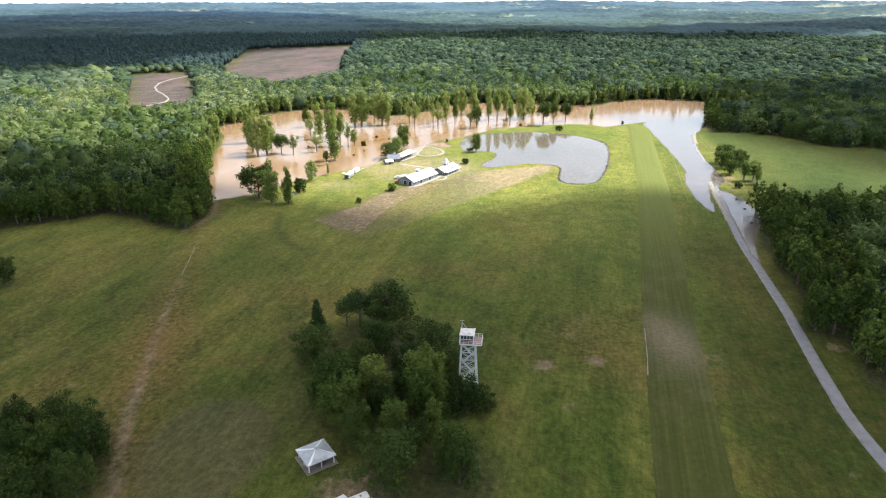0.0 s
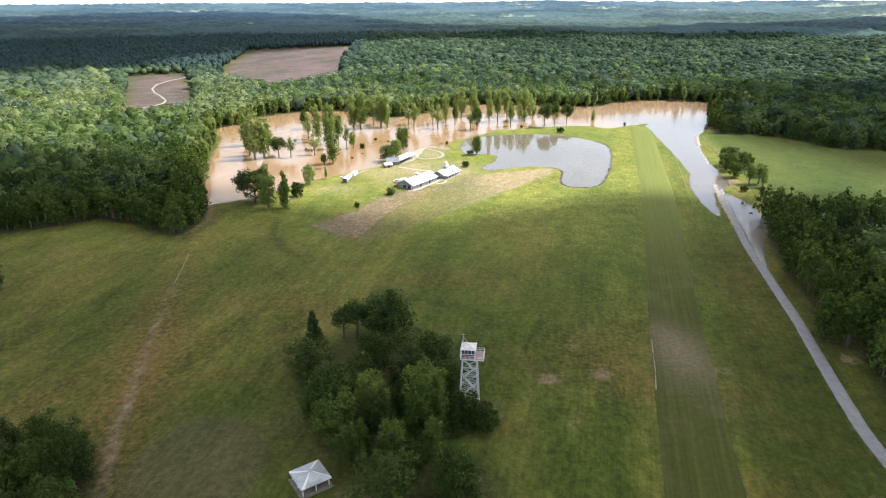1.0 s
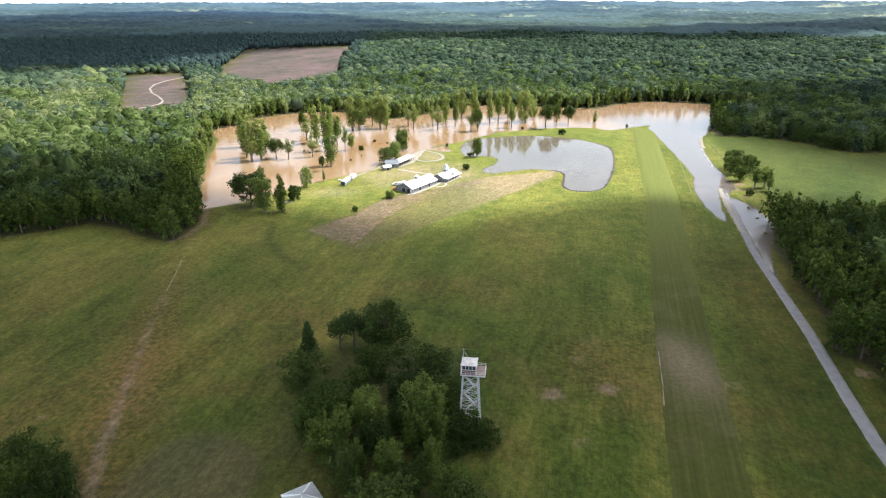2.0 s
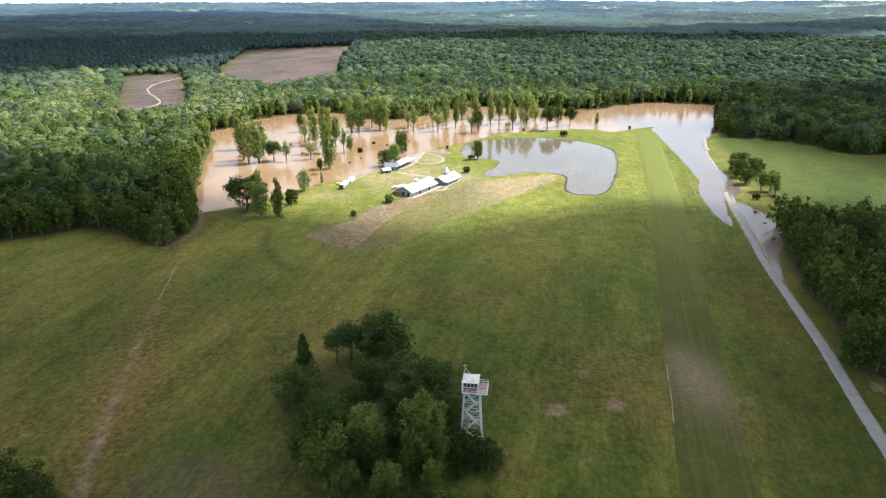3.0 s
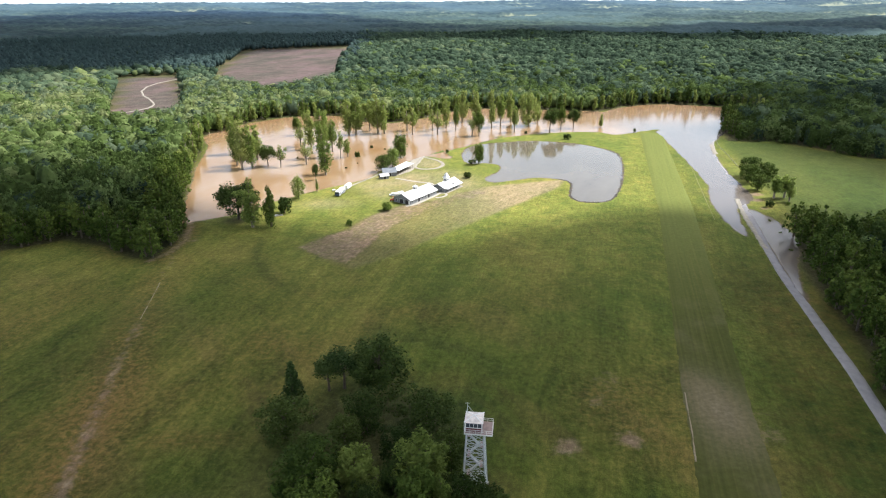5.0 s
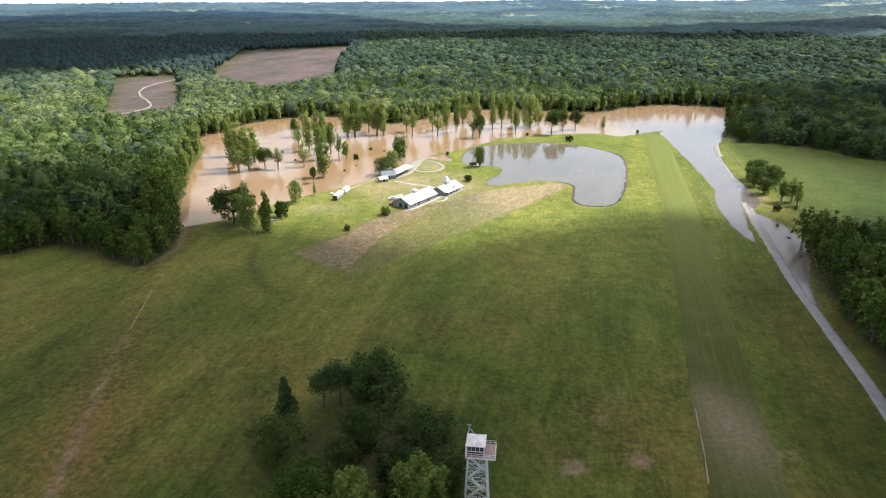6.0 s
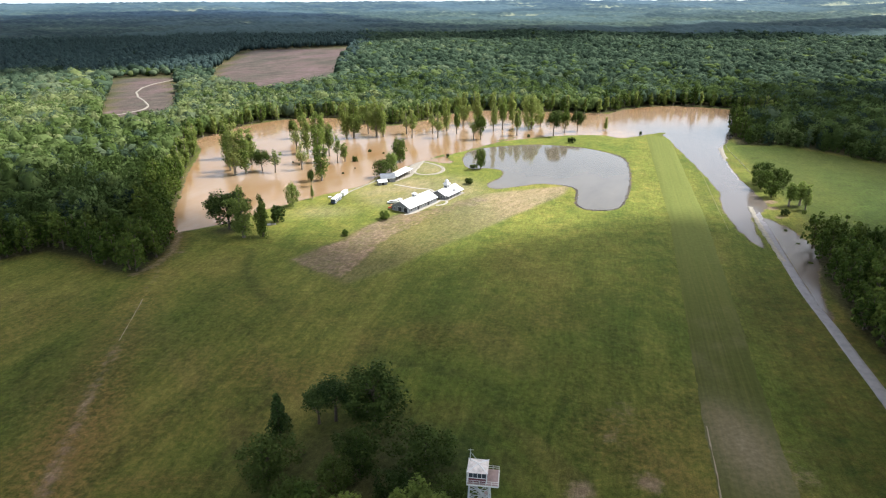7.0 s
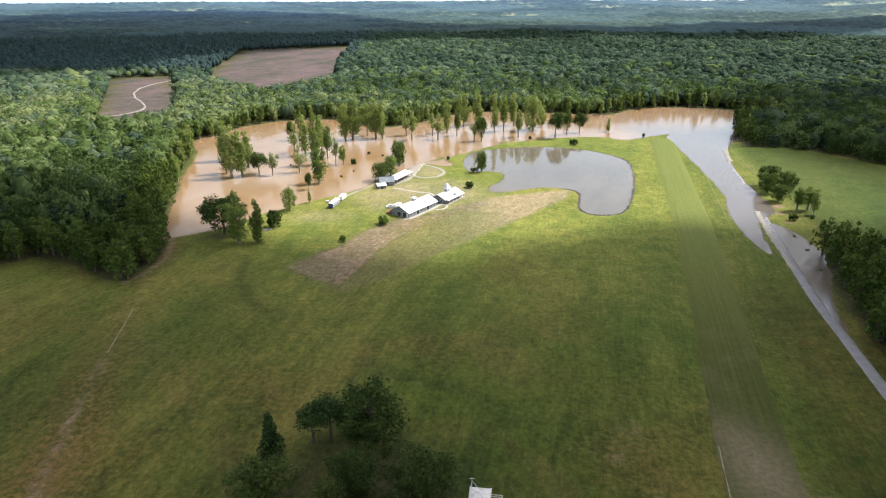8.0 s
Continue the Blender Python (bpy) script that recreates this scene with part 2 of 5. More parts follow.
M_PALEBARK = plain("pale_bark", (0.27, 0.23, 0.18), 0.95, 0, 0.35, 1.2, 7)
gl = Mat("window_glass", 0.06, 0, 0.6)
M_GLASS = gl.color((0.045, 0.055, 0.065)).m
M_LEAF = leaf("summer_leaves", (0.0193, 0.0376, 0.0057), (0.0470, 0.0772, 0.0130), (0.0944, 0.1272, 0.0245), 0.2)
M_LEAFDARK = leaf("dark_leaves", (0.0129, 0.0261, 0.0053), (0.0297, 0.0510, 0.0106), (0.0614, 0.0867, 0.0195), 0.18)
M_LEAFGROVE = leaf("yellow_green_leaves", (0.0350, 0.0616, 0.0094), (0.0749, 0.1101, 0.0206), (0.1373, 0.1741, 0.0392), 0.28)
# Light green kinds in the sun patch, with sunlight added to leaf colour.
M_LEAFMID = leaf("sunlit_green_leaves", (0.0844, 0.1348, 0.0278), (0.1686, 0.2273, 0.0558), (0.2621, 0.3032, 0.0905), 0.6)
M_LEAFLITE = leaf("sunlit_pale_leaves", (0.1065, 0.1516, 0.0334), (0.1910, 0.2441, 0.0661), (0.2887, 0.3158, 0.1077), 0.6)
M_NEEDLE = leaf("pine_needles", (0.0153, 0.0331, 0.0102), (0.0331, 0.0587, 0.0153), (0.0638, 0.0944, 0.0255), 0.12)


def wood_material(name, stops, haze=None, hazed=None):
    """Distant woods: colour from tree to tree by the mesh's own tint, broken up by leaf noise."""
    k = Mat(name, 0.85, 0, 0.04)
    f = k.math("ADD", k.math("MULTIPLY", k.attr("tint"), 0.78), k.math("MULTIPLY", k.noise(0.5, 4, 0.75), 0.22))
    stand = k.noise(0.0045, 3, 0.6)
    f = k.math("ADD", f, k.math("MULTIPLY", k.math("SUBTRACT", stand, 0.5), 0.55))
    if haze:
        f = k.math("ADD", f, k.math("MULTIPLY", k.math("ADD", k.math("SUBTRACT", k.noise(0.012, 5, 0.75), 0.5), k.math("SUBTRACT", k.noise(0.0035, 4, 0.6, stretch=(0.4, 1, 1)), 0.5)), 1.3))
    col = k.ramp(f, stops)
    # Bluer leaf colours stand in for haze on the farther crowns.
    if hazed:
        col = k.mix(k.attr("hazed"), col, k.ramp(f, hazed))
    # Pine needles, with the blue of distant haze put into their colour.
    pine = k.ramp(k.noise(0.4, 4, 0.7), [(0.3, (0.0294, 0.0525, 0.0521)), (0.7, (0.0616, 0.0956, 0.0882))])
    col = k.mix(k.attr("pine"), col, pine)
    k.color(col).bump(k.noise(0.9, 4, 0.7), 0.8, 0.5)
    # Haze is imitated by a blue glow on the trees, stronger farther off.
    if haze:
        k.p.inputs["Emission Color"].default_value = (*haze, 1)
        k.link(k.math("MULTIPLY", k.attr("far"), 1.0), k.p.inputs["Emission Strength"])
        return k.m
    tr = k.t.nodes.new("ShaderNodeBsdfTranslucent")
    k.link(col, tr.inputs["Color"])
    mx = k.t.nodes.new("ShaderNodeMixShader")
    mx.inputs[0].default_value = 0.34
    k.link(k.p.outputs[0], mx.inputs[1])
    k.link(tr.outputs[0], mx.inputs[2])
    k.link(mx.outputs[0], k.t.nodes["Material Output"].inputs[0])
    return k.m


# The second set of stops is the haze-blue copy of the first.
M_WOODS = wood_material("woodland_leaves", [(0.10, (0.034, 0.055, 0.014)), (0.40, (0.064, 0.100, 0.028)), (0.70, (0.106, 0.150, 0.052)), (0.98, (0.176, 0.210, 0.090))],
                        hazed=[(0.10, (0.024, 0.042, 0.026)), (0.40, (0.046, 0.076, 0.047)), (0.70, (0.074, 0.112, 0.067)), (0.98, (0.128, 0.162, 0.092))])
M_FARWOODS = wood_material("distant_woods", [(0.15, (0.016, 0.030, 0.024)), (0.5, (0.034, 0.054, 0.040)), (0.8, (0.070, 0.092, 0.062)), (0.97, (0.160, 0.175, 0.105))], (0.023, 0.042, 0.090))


# ---- building helpers ----
def from_bm(name, bm, mat):
    me = bpy.data.meshes.new(name)
    bm.to_mesh(me)
    bm.free()
    me.materials.append(mat)
    return me


def part(name, bm, mat, parent=None, label=""):
    """Link a bmesh as one mesh object, under a thing or a part."""
    ob = new(name, from_bm(name, bm, mat))
    ob.parent = parent
    if label:
        tagged(ob, label)
    return ob


def thing(name, m, label, category, group="", kind=""):
    ob = new(name)
    ob.matrix_world = m
    return tagged(ob, label, category, group, kind)


def box(size, at=(0, 0, 0), turn=0.0, bm=None, bevel=0.0):
    """A box with its base centre at a place."""
    bm = bm or bmesh.new()
    m = Matrix.Translation(at) @ Matrix.Rotation(turn, 4, "Z") @ Matrix.Translation((0, 0, size[2] / 2)) @ Matrix.Diagonal((*size, 1))
    r = bmesh.ops.create_cube(bm, size=1.0, matrix=m)
    if bevel:
        es = list({e for v in r["verts"] for e in v.link_edges})
        bmesh.ops.bevel(bm, geom=es, offset=bevel, segments=2, affect="EDGES", profile=0.6)
    return bm


def beam(a, b, w, bm=None, h=None):
    """A square bar from a to b."""
    bm = bm or bmesh.new()
    a, b = Vector(a), Vector(b)
    d = b - a
    m = Matrix.Translation((a + b) / 2) @ d.to_track_quat("Z", "Y").to_matrix().to_4x4() @ Matrix.Diagonal((w, h or w, d.length, 1))
    bmesh.ops.create_cube(bm, size=1.0, matrix=m)
    return bm


def pipe(a, b, r0, r1, seg=8, bm=None):
    bm = bm or bmesh.new()
    a, b = Vector(a), Vector(b)
    d = b - a
    m = Matrix.Translation((a + b) / 2) @ d.to_track_quat("Z", "Y").to_matrix().to_4x4()
    bmesh.ops.create_cone(bm, cap_ends=True, segments=seg, radius1=r0, radius2=r1, depth=d.length, matrix=m)
    return bm


def slab(corners, thick, bm=None):
    """A sheet with thickness below the given ring of corners."""
    bm = bm or bmesh.new()
    top = [bm.verts.new(c) for c in corners]
    low = [bm.verts.new((c[0], c[1], c[2] - thick)) for c in corners]
    bm.faces.new(top)
    bm.faces.new(low[::-1])
    n = len(corners)
    for i in range(n):
        bm.faces.new((top[i], low[i], low[(i + 1) % n], top[(i + 1) % n]))
    bmesh.ops.recalc_face_normals(bm, faces=bm.faces)
    return bm


def tri_mesh(name, v, t, mats, **attrs):
    """A mesh of triangles from arrays made in this script, with named masks on its points."""
    me = bpy.data.meshes.new(name)
    v, t = np.asarray(v, np.float32), np.asarray(t, np.int32)
    me.vertices.add(len(v))
    me.vertices.foreach_set("co", v.ravel())
    me.loops.add(t.size)
    me.loops.foreach_set("vertex_index", t.ravel())
    me.polygons.add(len(t))
    me.polygons.foreach_set("loop_start", np.arange(0, t.size, 3, dtype=np.int32))
    me.update(calc_edges=True)
    for key, val in attrs.items():
        at = me.attributes.new(key, "FLOAT", "POINT")
        at.data.foreach_set("value", np.asarray(val, np.float32))
    for m in mats:
        me.materials.append(m)
    return me


# ---- plan of the land ----
def smooth_ring(pts, n=5):
    """A closed Catmull-Rom curve through the plan's corners."""
    p = np.array(pts, float)
    a, b, c, d = np.roll(p, 1, 0), p, np.roll(p, -1, 0), np.roll(p, -2, 0)
    out = []
    for u in np.linspace(0, 1, n, endpoint=False):
        out.append(0.5 * (2 * b + (c - a) * u + (2 * a - 5 * b + 4 * c - d) * u * u + (3 * b - a - 3 * c + d) * u ** 3))
    return np.stack(out, 1).reshape(-1, 2)


def inside_by(ring, x, y):
    """How far points lie inside a ring (minus: outside), in metres."""
    x, y = np.asarray(x, float), np.asarray(y, float)
    best = np.full(x.shape, 1e18)
    odd = np.zeros(x.shape, bool)
    for (ax, ay), (bx, by) in zip(ring, np.roll(ring, -1, 0)):
        dx, dy = bx - ax, by - ay
        u = np.clip(((x - ax) * dx + (y - ay) * dy) / (dx * dx + dy * dy + 1e-12), 0, 1)
        best = np.minimum(best, (x - ax - u * dx) ** 2 + (y - ay - u * dy) ** 2)
        cross = (ay > y) != (by > y)
        with np.errstate(divide="ignore", invalid="ignore"):
            odd ^= cross & (x < ax + dx * (y - ay) / (dy if dy else 1e-12))
    return np.where(odd, 1, -1) * np.sqrt(best)


def from_line(line, x, y):
    """Distance of points from an unclosed line."""
    best = np.full(np.shape(x), 1e18)
    for (ax, ay), (bx, by) in zip(line[:-1], line[1:]):
        dx, dy = bx - ax, by - ay
        u = np.clip(((x - ax) * dx + (y - ay) * dy) / (dx * dx + dy * dy), 0, 1)
        best = np.minimum(best, (x - ax - u * dx) ** 2 + (y - ay - u * dy) ** 2)
    return np.sqrt(best)


def wave(x, y, size, seed=0.0):
    """Smooth pseudo-random waves, -1 to 1."""
    x, y = np.asarray(x) / size, np.asarray(y) / size
    s = np.zeros(np.shape(x))
    for i, (a, b) in enumerate(((1.0, 0.3), (-0.6, 1.1), (0.4, -1.7), (2.1, 0.9), (-1.3, -2.4), (3.1, -1.2))):
        s = s + np.sin(6.283 * (a * x + b * y) + seed * (i + 1.7) + i * 2.1) / (1 + 0.35 * i)
    return s / 3.2


def ease(v, lo, hi):
    u = np.clip((np.asarray(v, float) - lo) / (hi - lo), 0, 1)
    return u * u * (3 - 2 * u)


LAKE = smooth_ring([(-128, 382), (-112, 380), (-93, 396), (-82, 418), (-66, 431), (-48, 444), (-31, 461), (-26, 482), (-14, 514), (4, 521),
                    (26, 511), (22, 545), (43, 576), (77, 587), (121, 603), (160, 604), (176, 591), (207, 606), (225, 612), (280, 606), (291, 640),
                    (345, 674), (362, 702), (312, 744), (273, 754), (230, 739), (188, 700)])
LAKE_WEST = smooth_ring([(-128, 382), (-60, 434), (60, 582), (190, 650), (200, 705), (138, 727), (59, 738), (14, 688), (-24, 660), (-51, 672), (-76, 701),
                         (-121, 705), (-161, 667), (-186, 608), (-170, 565), (-158, 496), (-148, 455), (-137, 410)])
CHANNEL = smooth_ring([(222, 610), (211, 570), (198, 490), (186, 428), (176, 403), (167, 368), (164, 334), (169, 345), (180, 376), (187, 384), (201, 400),
                       (208, 432), (216, 470), (230, 517), (240, 545), (262, 577), (280, 610)])
POOL = smooth_ring([(185, 386), (192, 366), (192, 350), (186, 325), (172, 302), (161, 281), (153, 262), (155, 274), (165, 304), (174, 335), (184, 368)])
POND = smooth_ring([(36, 528), (43, 548), (60, 561), (97, 568), (130, 557), (149, 534), (154, 518), (150, 492), (137, 448), (124, 416), (113, 398),
                    (98, 397), (93, 408), (99, 432), (98, 444), (82, 453), (66, 448), (50, 443), (46, 453), (57, 470), (60, 487), (52, 494), (39, 495), (35, 507)])
ROAD = np.array([(116, 40), (117, 100), (118, 130), (121, 150), (128, 176), (138, 210), (148, 250), (158, 290), (169, 326), (190, 392), (200, 428), (212, 462), (222, 500), (240, 545), (262, 590)], float)
TRACK = np.array([(-72, 100), (-76, 126), (-82, 146), (-86, 160), (-91, 187), (-99, 226), (-104, 259), (-109, 292), (-114, 325), (-116, 342), (-121, 366), (-126, 384)], float)
PLOT = np.array([(-59, 332), (-52, 341), (-39, 355), (-28, 375), (-20, 387), (-11, 396), (17, 410), (42, 432), (97, 446), (90, 429), (50, 386), (33, 367), (12, 345), (-9, 321), (-29, 304), (-45, 317)], float)
TILLED = np.array([(-59, 332), (-52, 341), (-39, 355), (-28, 375), (-20, 387), (-11, 396), (17, 410), (30, 424), (38, 419), (29, 407), (16, 393), (-10, 363), (-18, 347), (-24, 327), (-32, 309), (-45, 317)], float)
CUT_WEST = np.array([(-467, 1078), (-382, 1106), (-300, 900), (-245, 725), (-255, 660), (-290, 650)], float)
CUT_NORTH = np.array([(-403, 1616), (-160, 1755), (-133, 1182), (-113, 1005), (-175, 860), (-275, 960), (-328, 1129)], float)
CLEARING = np.array([(-420, -200), (-420, 300), (-240, 312), (-188, 340), (-177, 347), (-154, 338), (-134, 321), (-121, 320), (-118, 350), (-129, 386), (-138, 410),
                     (-149, 455), (-159, 496), (-168, 540), (-173, 565), (-188, 607), (-170, 634), (-162, 669), (-145, 691), (-110, 708), (-76, 704), (-51, 673),
                     (-24, 661), (14, 689), (59, 741), (138, 729), (188, 705), (230, 741), (273, 757), (312, 747), (352, 720)], float)
CLEARING = np.concatenate([CLEARING, [(366, 700), (347, 672), (303, 657), (290, 636), (275, 604), (258, 556), (296, 552), (316, 526), (332, 490), (470, 470), (470, -200)]])
BELT = np.array([(189, 340), (173, 306), (166, 286), (155, 240), (147, 215), (139, 199), (146, 190), (143, 178), (137, 167), (140, 158), (148, 130), (156, 0), (420, 0), (420, 300), (262, 318), (224, 330)], float)
RW_A, RW_B = np.array((55.0, 85.0)), np.array((208.0, 596.0))
RW_DIR = (RW_B - RW_A) / np.linalg.norm(RW_B - RW_A)
RW_SIDE = np.array((RW_DIR[1], -RW_DIR[0]))


SHADE_NEAR = np.array([(-900, -500), (-900, 560), (-420, 500), (-250, 452), (-155, 420), (-100, 374), (-30, 338), (20, 337), (60, 353), (120, 369), (175, 372), (215, 368), (300, 330), (900, 300), (900, -500)], float)
SHADE_EAST = np.array([(360, 380), (312, 455), (292, 540), (276, 610), (330, 735), (430, 830), (720, 880), (1300, 880), (1400, 520), (800, 370)], float)
SHADE_FAR = np.array([(-2600, 1080), (-700, 1030), (-500, 1120), (-400, 1500), (-150, 1790), (300, 1900), (700, 1750), (1500, 1950), (2600, 1900), (2700, 2300), (1400, 2450), (600, 2200), (100, 2500), (-400, 3300), (-1200, 3700), (-1900, 2900), (-3300, 3400)], float)


def water_depth(x, y):
    """Metres inside the flood, and inside the pond."""
    rag = 1.1 * wave(x, y, 17, 1.0) + 0.6 * wave(x, y, 6, 2.0)
    flood = np.maximum.reduce([inside_by(r, x, y) for r in (LAKE, LAKE_WEST, CHANNEL, POOL)]) + rag
    return flood, inside_by(POND, x, y) + 0.35 * rag


def land(x, y):
    """Height of the ground."""
    flood, pond = water_depth(x, y)
    far = np.hypot(x, y - 35)
    z = 0.10 * wave(x, y, 43, 3.0) * ease(flood, -8, -22) * ease(pond, -5, -14)
    z = np.where(flood > -4, np.minimum(z, -0.35 + np.clip(-flood * 0.10, -1.3, 0.35)), z)
    z = np.where(pond > -3, np.minimum(z, -0.26 + np.clip(-pond * 0.22, -1.5, 0.26)), z)
    hill = np.clip((far - 1800) / 2900, 0, 1)
    z = z + 9 * wave(x, y, 620, 5.5) * ease(far, 760, 1250) * ease(x, -60, 240)
    z = z + 76 * hill ** 1.6 + 7 * wave(x, y, 2300, 5.0) * ease(far, 1800, 3600) - 0.05 * np.clip(far - 4800, 0, 2000)
    return z


def lines(lo, hi, step, end_lo, end_hi, grow=1.16):
    mid = list(np.arange(lo, hi + 0.01, step))
    left, right, s = [], [], step
    while (left or mid)[-1 if left else 0] > end_lo:
        s *= grow
        left.append((left[-1] if left else lo) - s)
    s = step
    while (right or mid)[-1] < end_hi:
        s *= grow
        right.append((right[-1] if right else hi) + s)
    return np.array(left[::-1] + mid + right)


gx, gy = lines(-215, 385, 2.2, -6200, 6200), lines(95, 765, 2.2, -1500, 6200)
GX, GY = np.meshgrid(gx, gy)
px, py = GX.ravel(), GY.ravel()
flood, pond = water_depth(px, py)
clear = inside_by(CLEARING, px, py)
belt = inside_by(BELT, px, py)
cuts = np.maximum(inside_by(CUT_WEST, px, py), inside_by(CUT_NORTH, px, py))
track = from_line(TRACK, px, py)
plot = inside_by(PLOT, px, py)
road_gap = from_line(ROAD, px, py)
bare = 0.20 * np.exp(-(track / 3.6) ** 2) * (0.75 + 0.6 * wave(px, py, 37, 4)) + 0.21 * np.exp(-(track / 8.0) ** 2) + 0.10 * np.exp(-(track / 3.0) ** 2) * ease(-py, -205, -165)
bare = bare + 0.24 * np.exp(-(track / 1.5) ** 2) * (0.55 + 0.45 * ease(wave(px, py, 33, 6), -0.5, 0.4)) * ease(-py, -300, -200)
wood_path = from_line(np.array([(-127, 386), (-120, 366), (-116, 346), (-117, 330), (-124, 318)], float), px, py)
bare = np.maximum(bare, 0.62 * np.exp(-(wood_path / 3.4) ** 2))
tilled = inside_by(TILLED, px, py) + 1.2 * wave(px, py, 19, 8.0)
plot_rag = plot + 0.6 * wave(px, py, 26, 8.0)
bare = np.maximum(bare, ease(tilled, -2.5, 3.0) * (0.62 - 0.16 * ease(px, -25, 10) + 0.10 * wave(px, py, 23, 5)))
bare = np.maximum(bare, 0.66 * np.exp(-(np.hypot(px + 17, py - 124) / 15) ** 2))
bare = np.maximum(bare, 0.42 * np.exp(-(np.hypot((px - 10), (py - 160) * 0.8) / 16) ** 2))
bare = np.maximum(bare, 0.40 * np.exp(-((px + 10) ** 2 + (0.7 * (py - 172)) ** 2) / 22 ** 2))
for bx, by, br, bs in ((39.5, 180.5, 4.6, 0.80), (57, 182.5, 4.4, 0.80), (59, 211, 9, 0.42), (107.5, 126, 2.5, 0.7), (-110, 176, 3.0, 0.55), (94, 183, 9, 0.5), (53, 200, 7, 0.45), (43, 158, 7, 0.42), (-122, 352, 4, 0.6), (-112, 344, 4, 0.6), (26, 414, 9, 0.62), (37, 419, 8, 0.66), (31, 411, 7, 0.66), (-2, 395, 10, 0.5), (206, 406, 6, 0.75), (201, 394, 5, 0.75), (197, 378, 5, 0.6), (141, 187, 4, 0.8), (96, 190, 11, 0.35)):
    bare = np.maximum(bare, bs * np.exp(-((px - bx) ** 2 + (py - by) ** 2) / br ** 2))
bare = np.maximum(bare, 0.40 * np.exp(-(road_gap / 4.2) ** 4))
# Mown lawn and painted sunlight in one mask, strongest in the sun patch.
sunlit_grass = ease(py + 0.1 * px + 22 * wave(px, py, 60, 2), 205, 392) * ease(clear, 0, 12) * (1 - 0.8 * ease(plot, -1, 1.5))
sunlit_grass = np.maximum(sunlit_grass, 0.16 * ease(py + 0.3 * px + 18 * wave(px, py, 80, 9), 190, 300) * ease(clear, 0, 12) * ease(px, -125, -60) * (1 - 0.7 * ease(px, 40, 120)) * (1 - ease(plot, -1, 1.5)))
# Painted sunlight is cut back over the meadow, to imitate its shade.
sunlit_grass = np.maximum(sunlit_grass * (0.80 + 0.22 * wave(px, py, 70, 6)), 0) * (1 - 0.72 * ease(px - 0.25 * (py - 400), 212, 236))
sunlit_grass = sunlit_grass * (1 - 0.38 * ease((px - RW_A[0]) * RW_SIDE[0] + (py - RW_A[1]) * RW_SIDE[1], -14, 10))
dry = 0.30 * ease(-px + 0.2 * py, 40, 120) + 0.30 * ease(wave(px, py, 95, 7), 0.1, 0.7) * (1 - ease(px, 200, 230))
dry = np.maximum(dry, 0.45 * ease(plot, -3, 5))
dry = np.clip(np.maximum(dry, 1.1 * np.exp(-(track / 13.0) ** 2)), 0, 1)
faded = np.exp(-(np.hypot((px - 58) / 26, (py - 196) / 26)) ** 2) + 0.8 * np.exp(-(np.hypot((px - 10) / 30, (py - 262) / 16)) ** 2) + 0.8 * np.exp(-(np.hypot((px + 104) / 26, (py - 210) / 60)) ** 2) + 0.7 * np.exp(-(np.hypot((px - 132) / 10, (py - 235) / 40)) ** 2)
dry = np.clip(np.maximum(dry, 0.85 * faded * (0.75 + 0.5 * wave(px, py, 31, 2))), 0, 1)
meadow = ease(px - 0.25 * (py - 400), 206, 222) * ease(py, 330, 380) * ease(clear, 0, 10)
side = (px - RW_A[0]) * RW_SIDE[0] + (py - RW_A[1]) * RW_SIDE[1]
weeds = 0.8 * ease(side, 6, 26) * (1 - ease(py, 270, 350)) * (0.85 + 0.3 * wave(px, py, 50, 3))
tan = ease(plot_rag, -2.5, 2.0) * (0.22 + 0.55 * ease(px + 0.3 * (py - 380), -5, 75)) * (1 - 0.35 * ease(tilled, -2, 3))
tan = np.maximum(tan, 0.85 * np.exp(-(np.hypot((px - 4) / 40, (py - 441) / 36)) ** 4) * (0.8 + 0.4 * wave(px, py, 34, 5)))
tan = np.maximum(tan, 0.75 * np.exp(-(np.hypot((px - 9) / 11, (py - 496) / 16)) ** 4))
tan = np.clip(np.maximum(tan, 0.45 * np.exp(-(np.hypot((px + 52) / 16, (py - 402) / 10)) ** 2)), 0, 1)
oval = np.hypot((px + 59) / 18, (py - 144) / 24) + 0.05 * wave(px, py, 30, 2)
oval_mask = 0.75 * ease(oval, 1.08, 0.86)
bare = np.maximum(bare, 0.36 * np.exp(-((oval - 1.0) / 0.07) ** 2) * (0.7 + 0.5 * wave(px, py, 40, 6)))
dry = np.maximum(dry, 0.9 * np.exp(-(np.hypot((px + 64) / 20, (py - 188) / 6)) ** 2))
swale = 0.5 * np.exp(-(from_line(np.array([(-78, 345), (-77, 331), (-74, 316), (-65, 297), (-52, 282)], float), px, py) / 2.6) ** 2)
swale = np.maximum(swale, 0.5 * np.exp(-(from_line(np.array([(-18, 251), (-6, 242), (8, 236), (19, 230), (27, 217)], float), px, py) / 3.0) ** 2))
swale = swale * (0.8 + 0.4 * wave(px, py, 15, 3))
litter_shade = np.maximum(ease(-clear, -1, 3) * (1 - ease(cuts, -2, 4)), ease(belt, -2, 3))
litter_shade = np.maximum(litter_shade, 0.55 * np.exp(-(np.hypot(px + 12, (py - 165) * 0.62) / 19) ** 4))
litter_shade = np.maximum(litter_shade, 0.8 * np.exp(-(np.hypot((px + 12) / 26, (py - 192) / 20)) ** 4))
# Tree shade at the grove's south side, painted with the forest floor colour.
litter_shade = np.maximum(litter_shade, 0.75 * np.exp(-(np.hypot((px - 2) / 19, (py - 131) / 15)) ** 4))
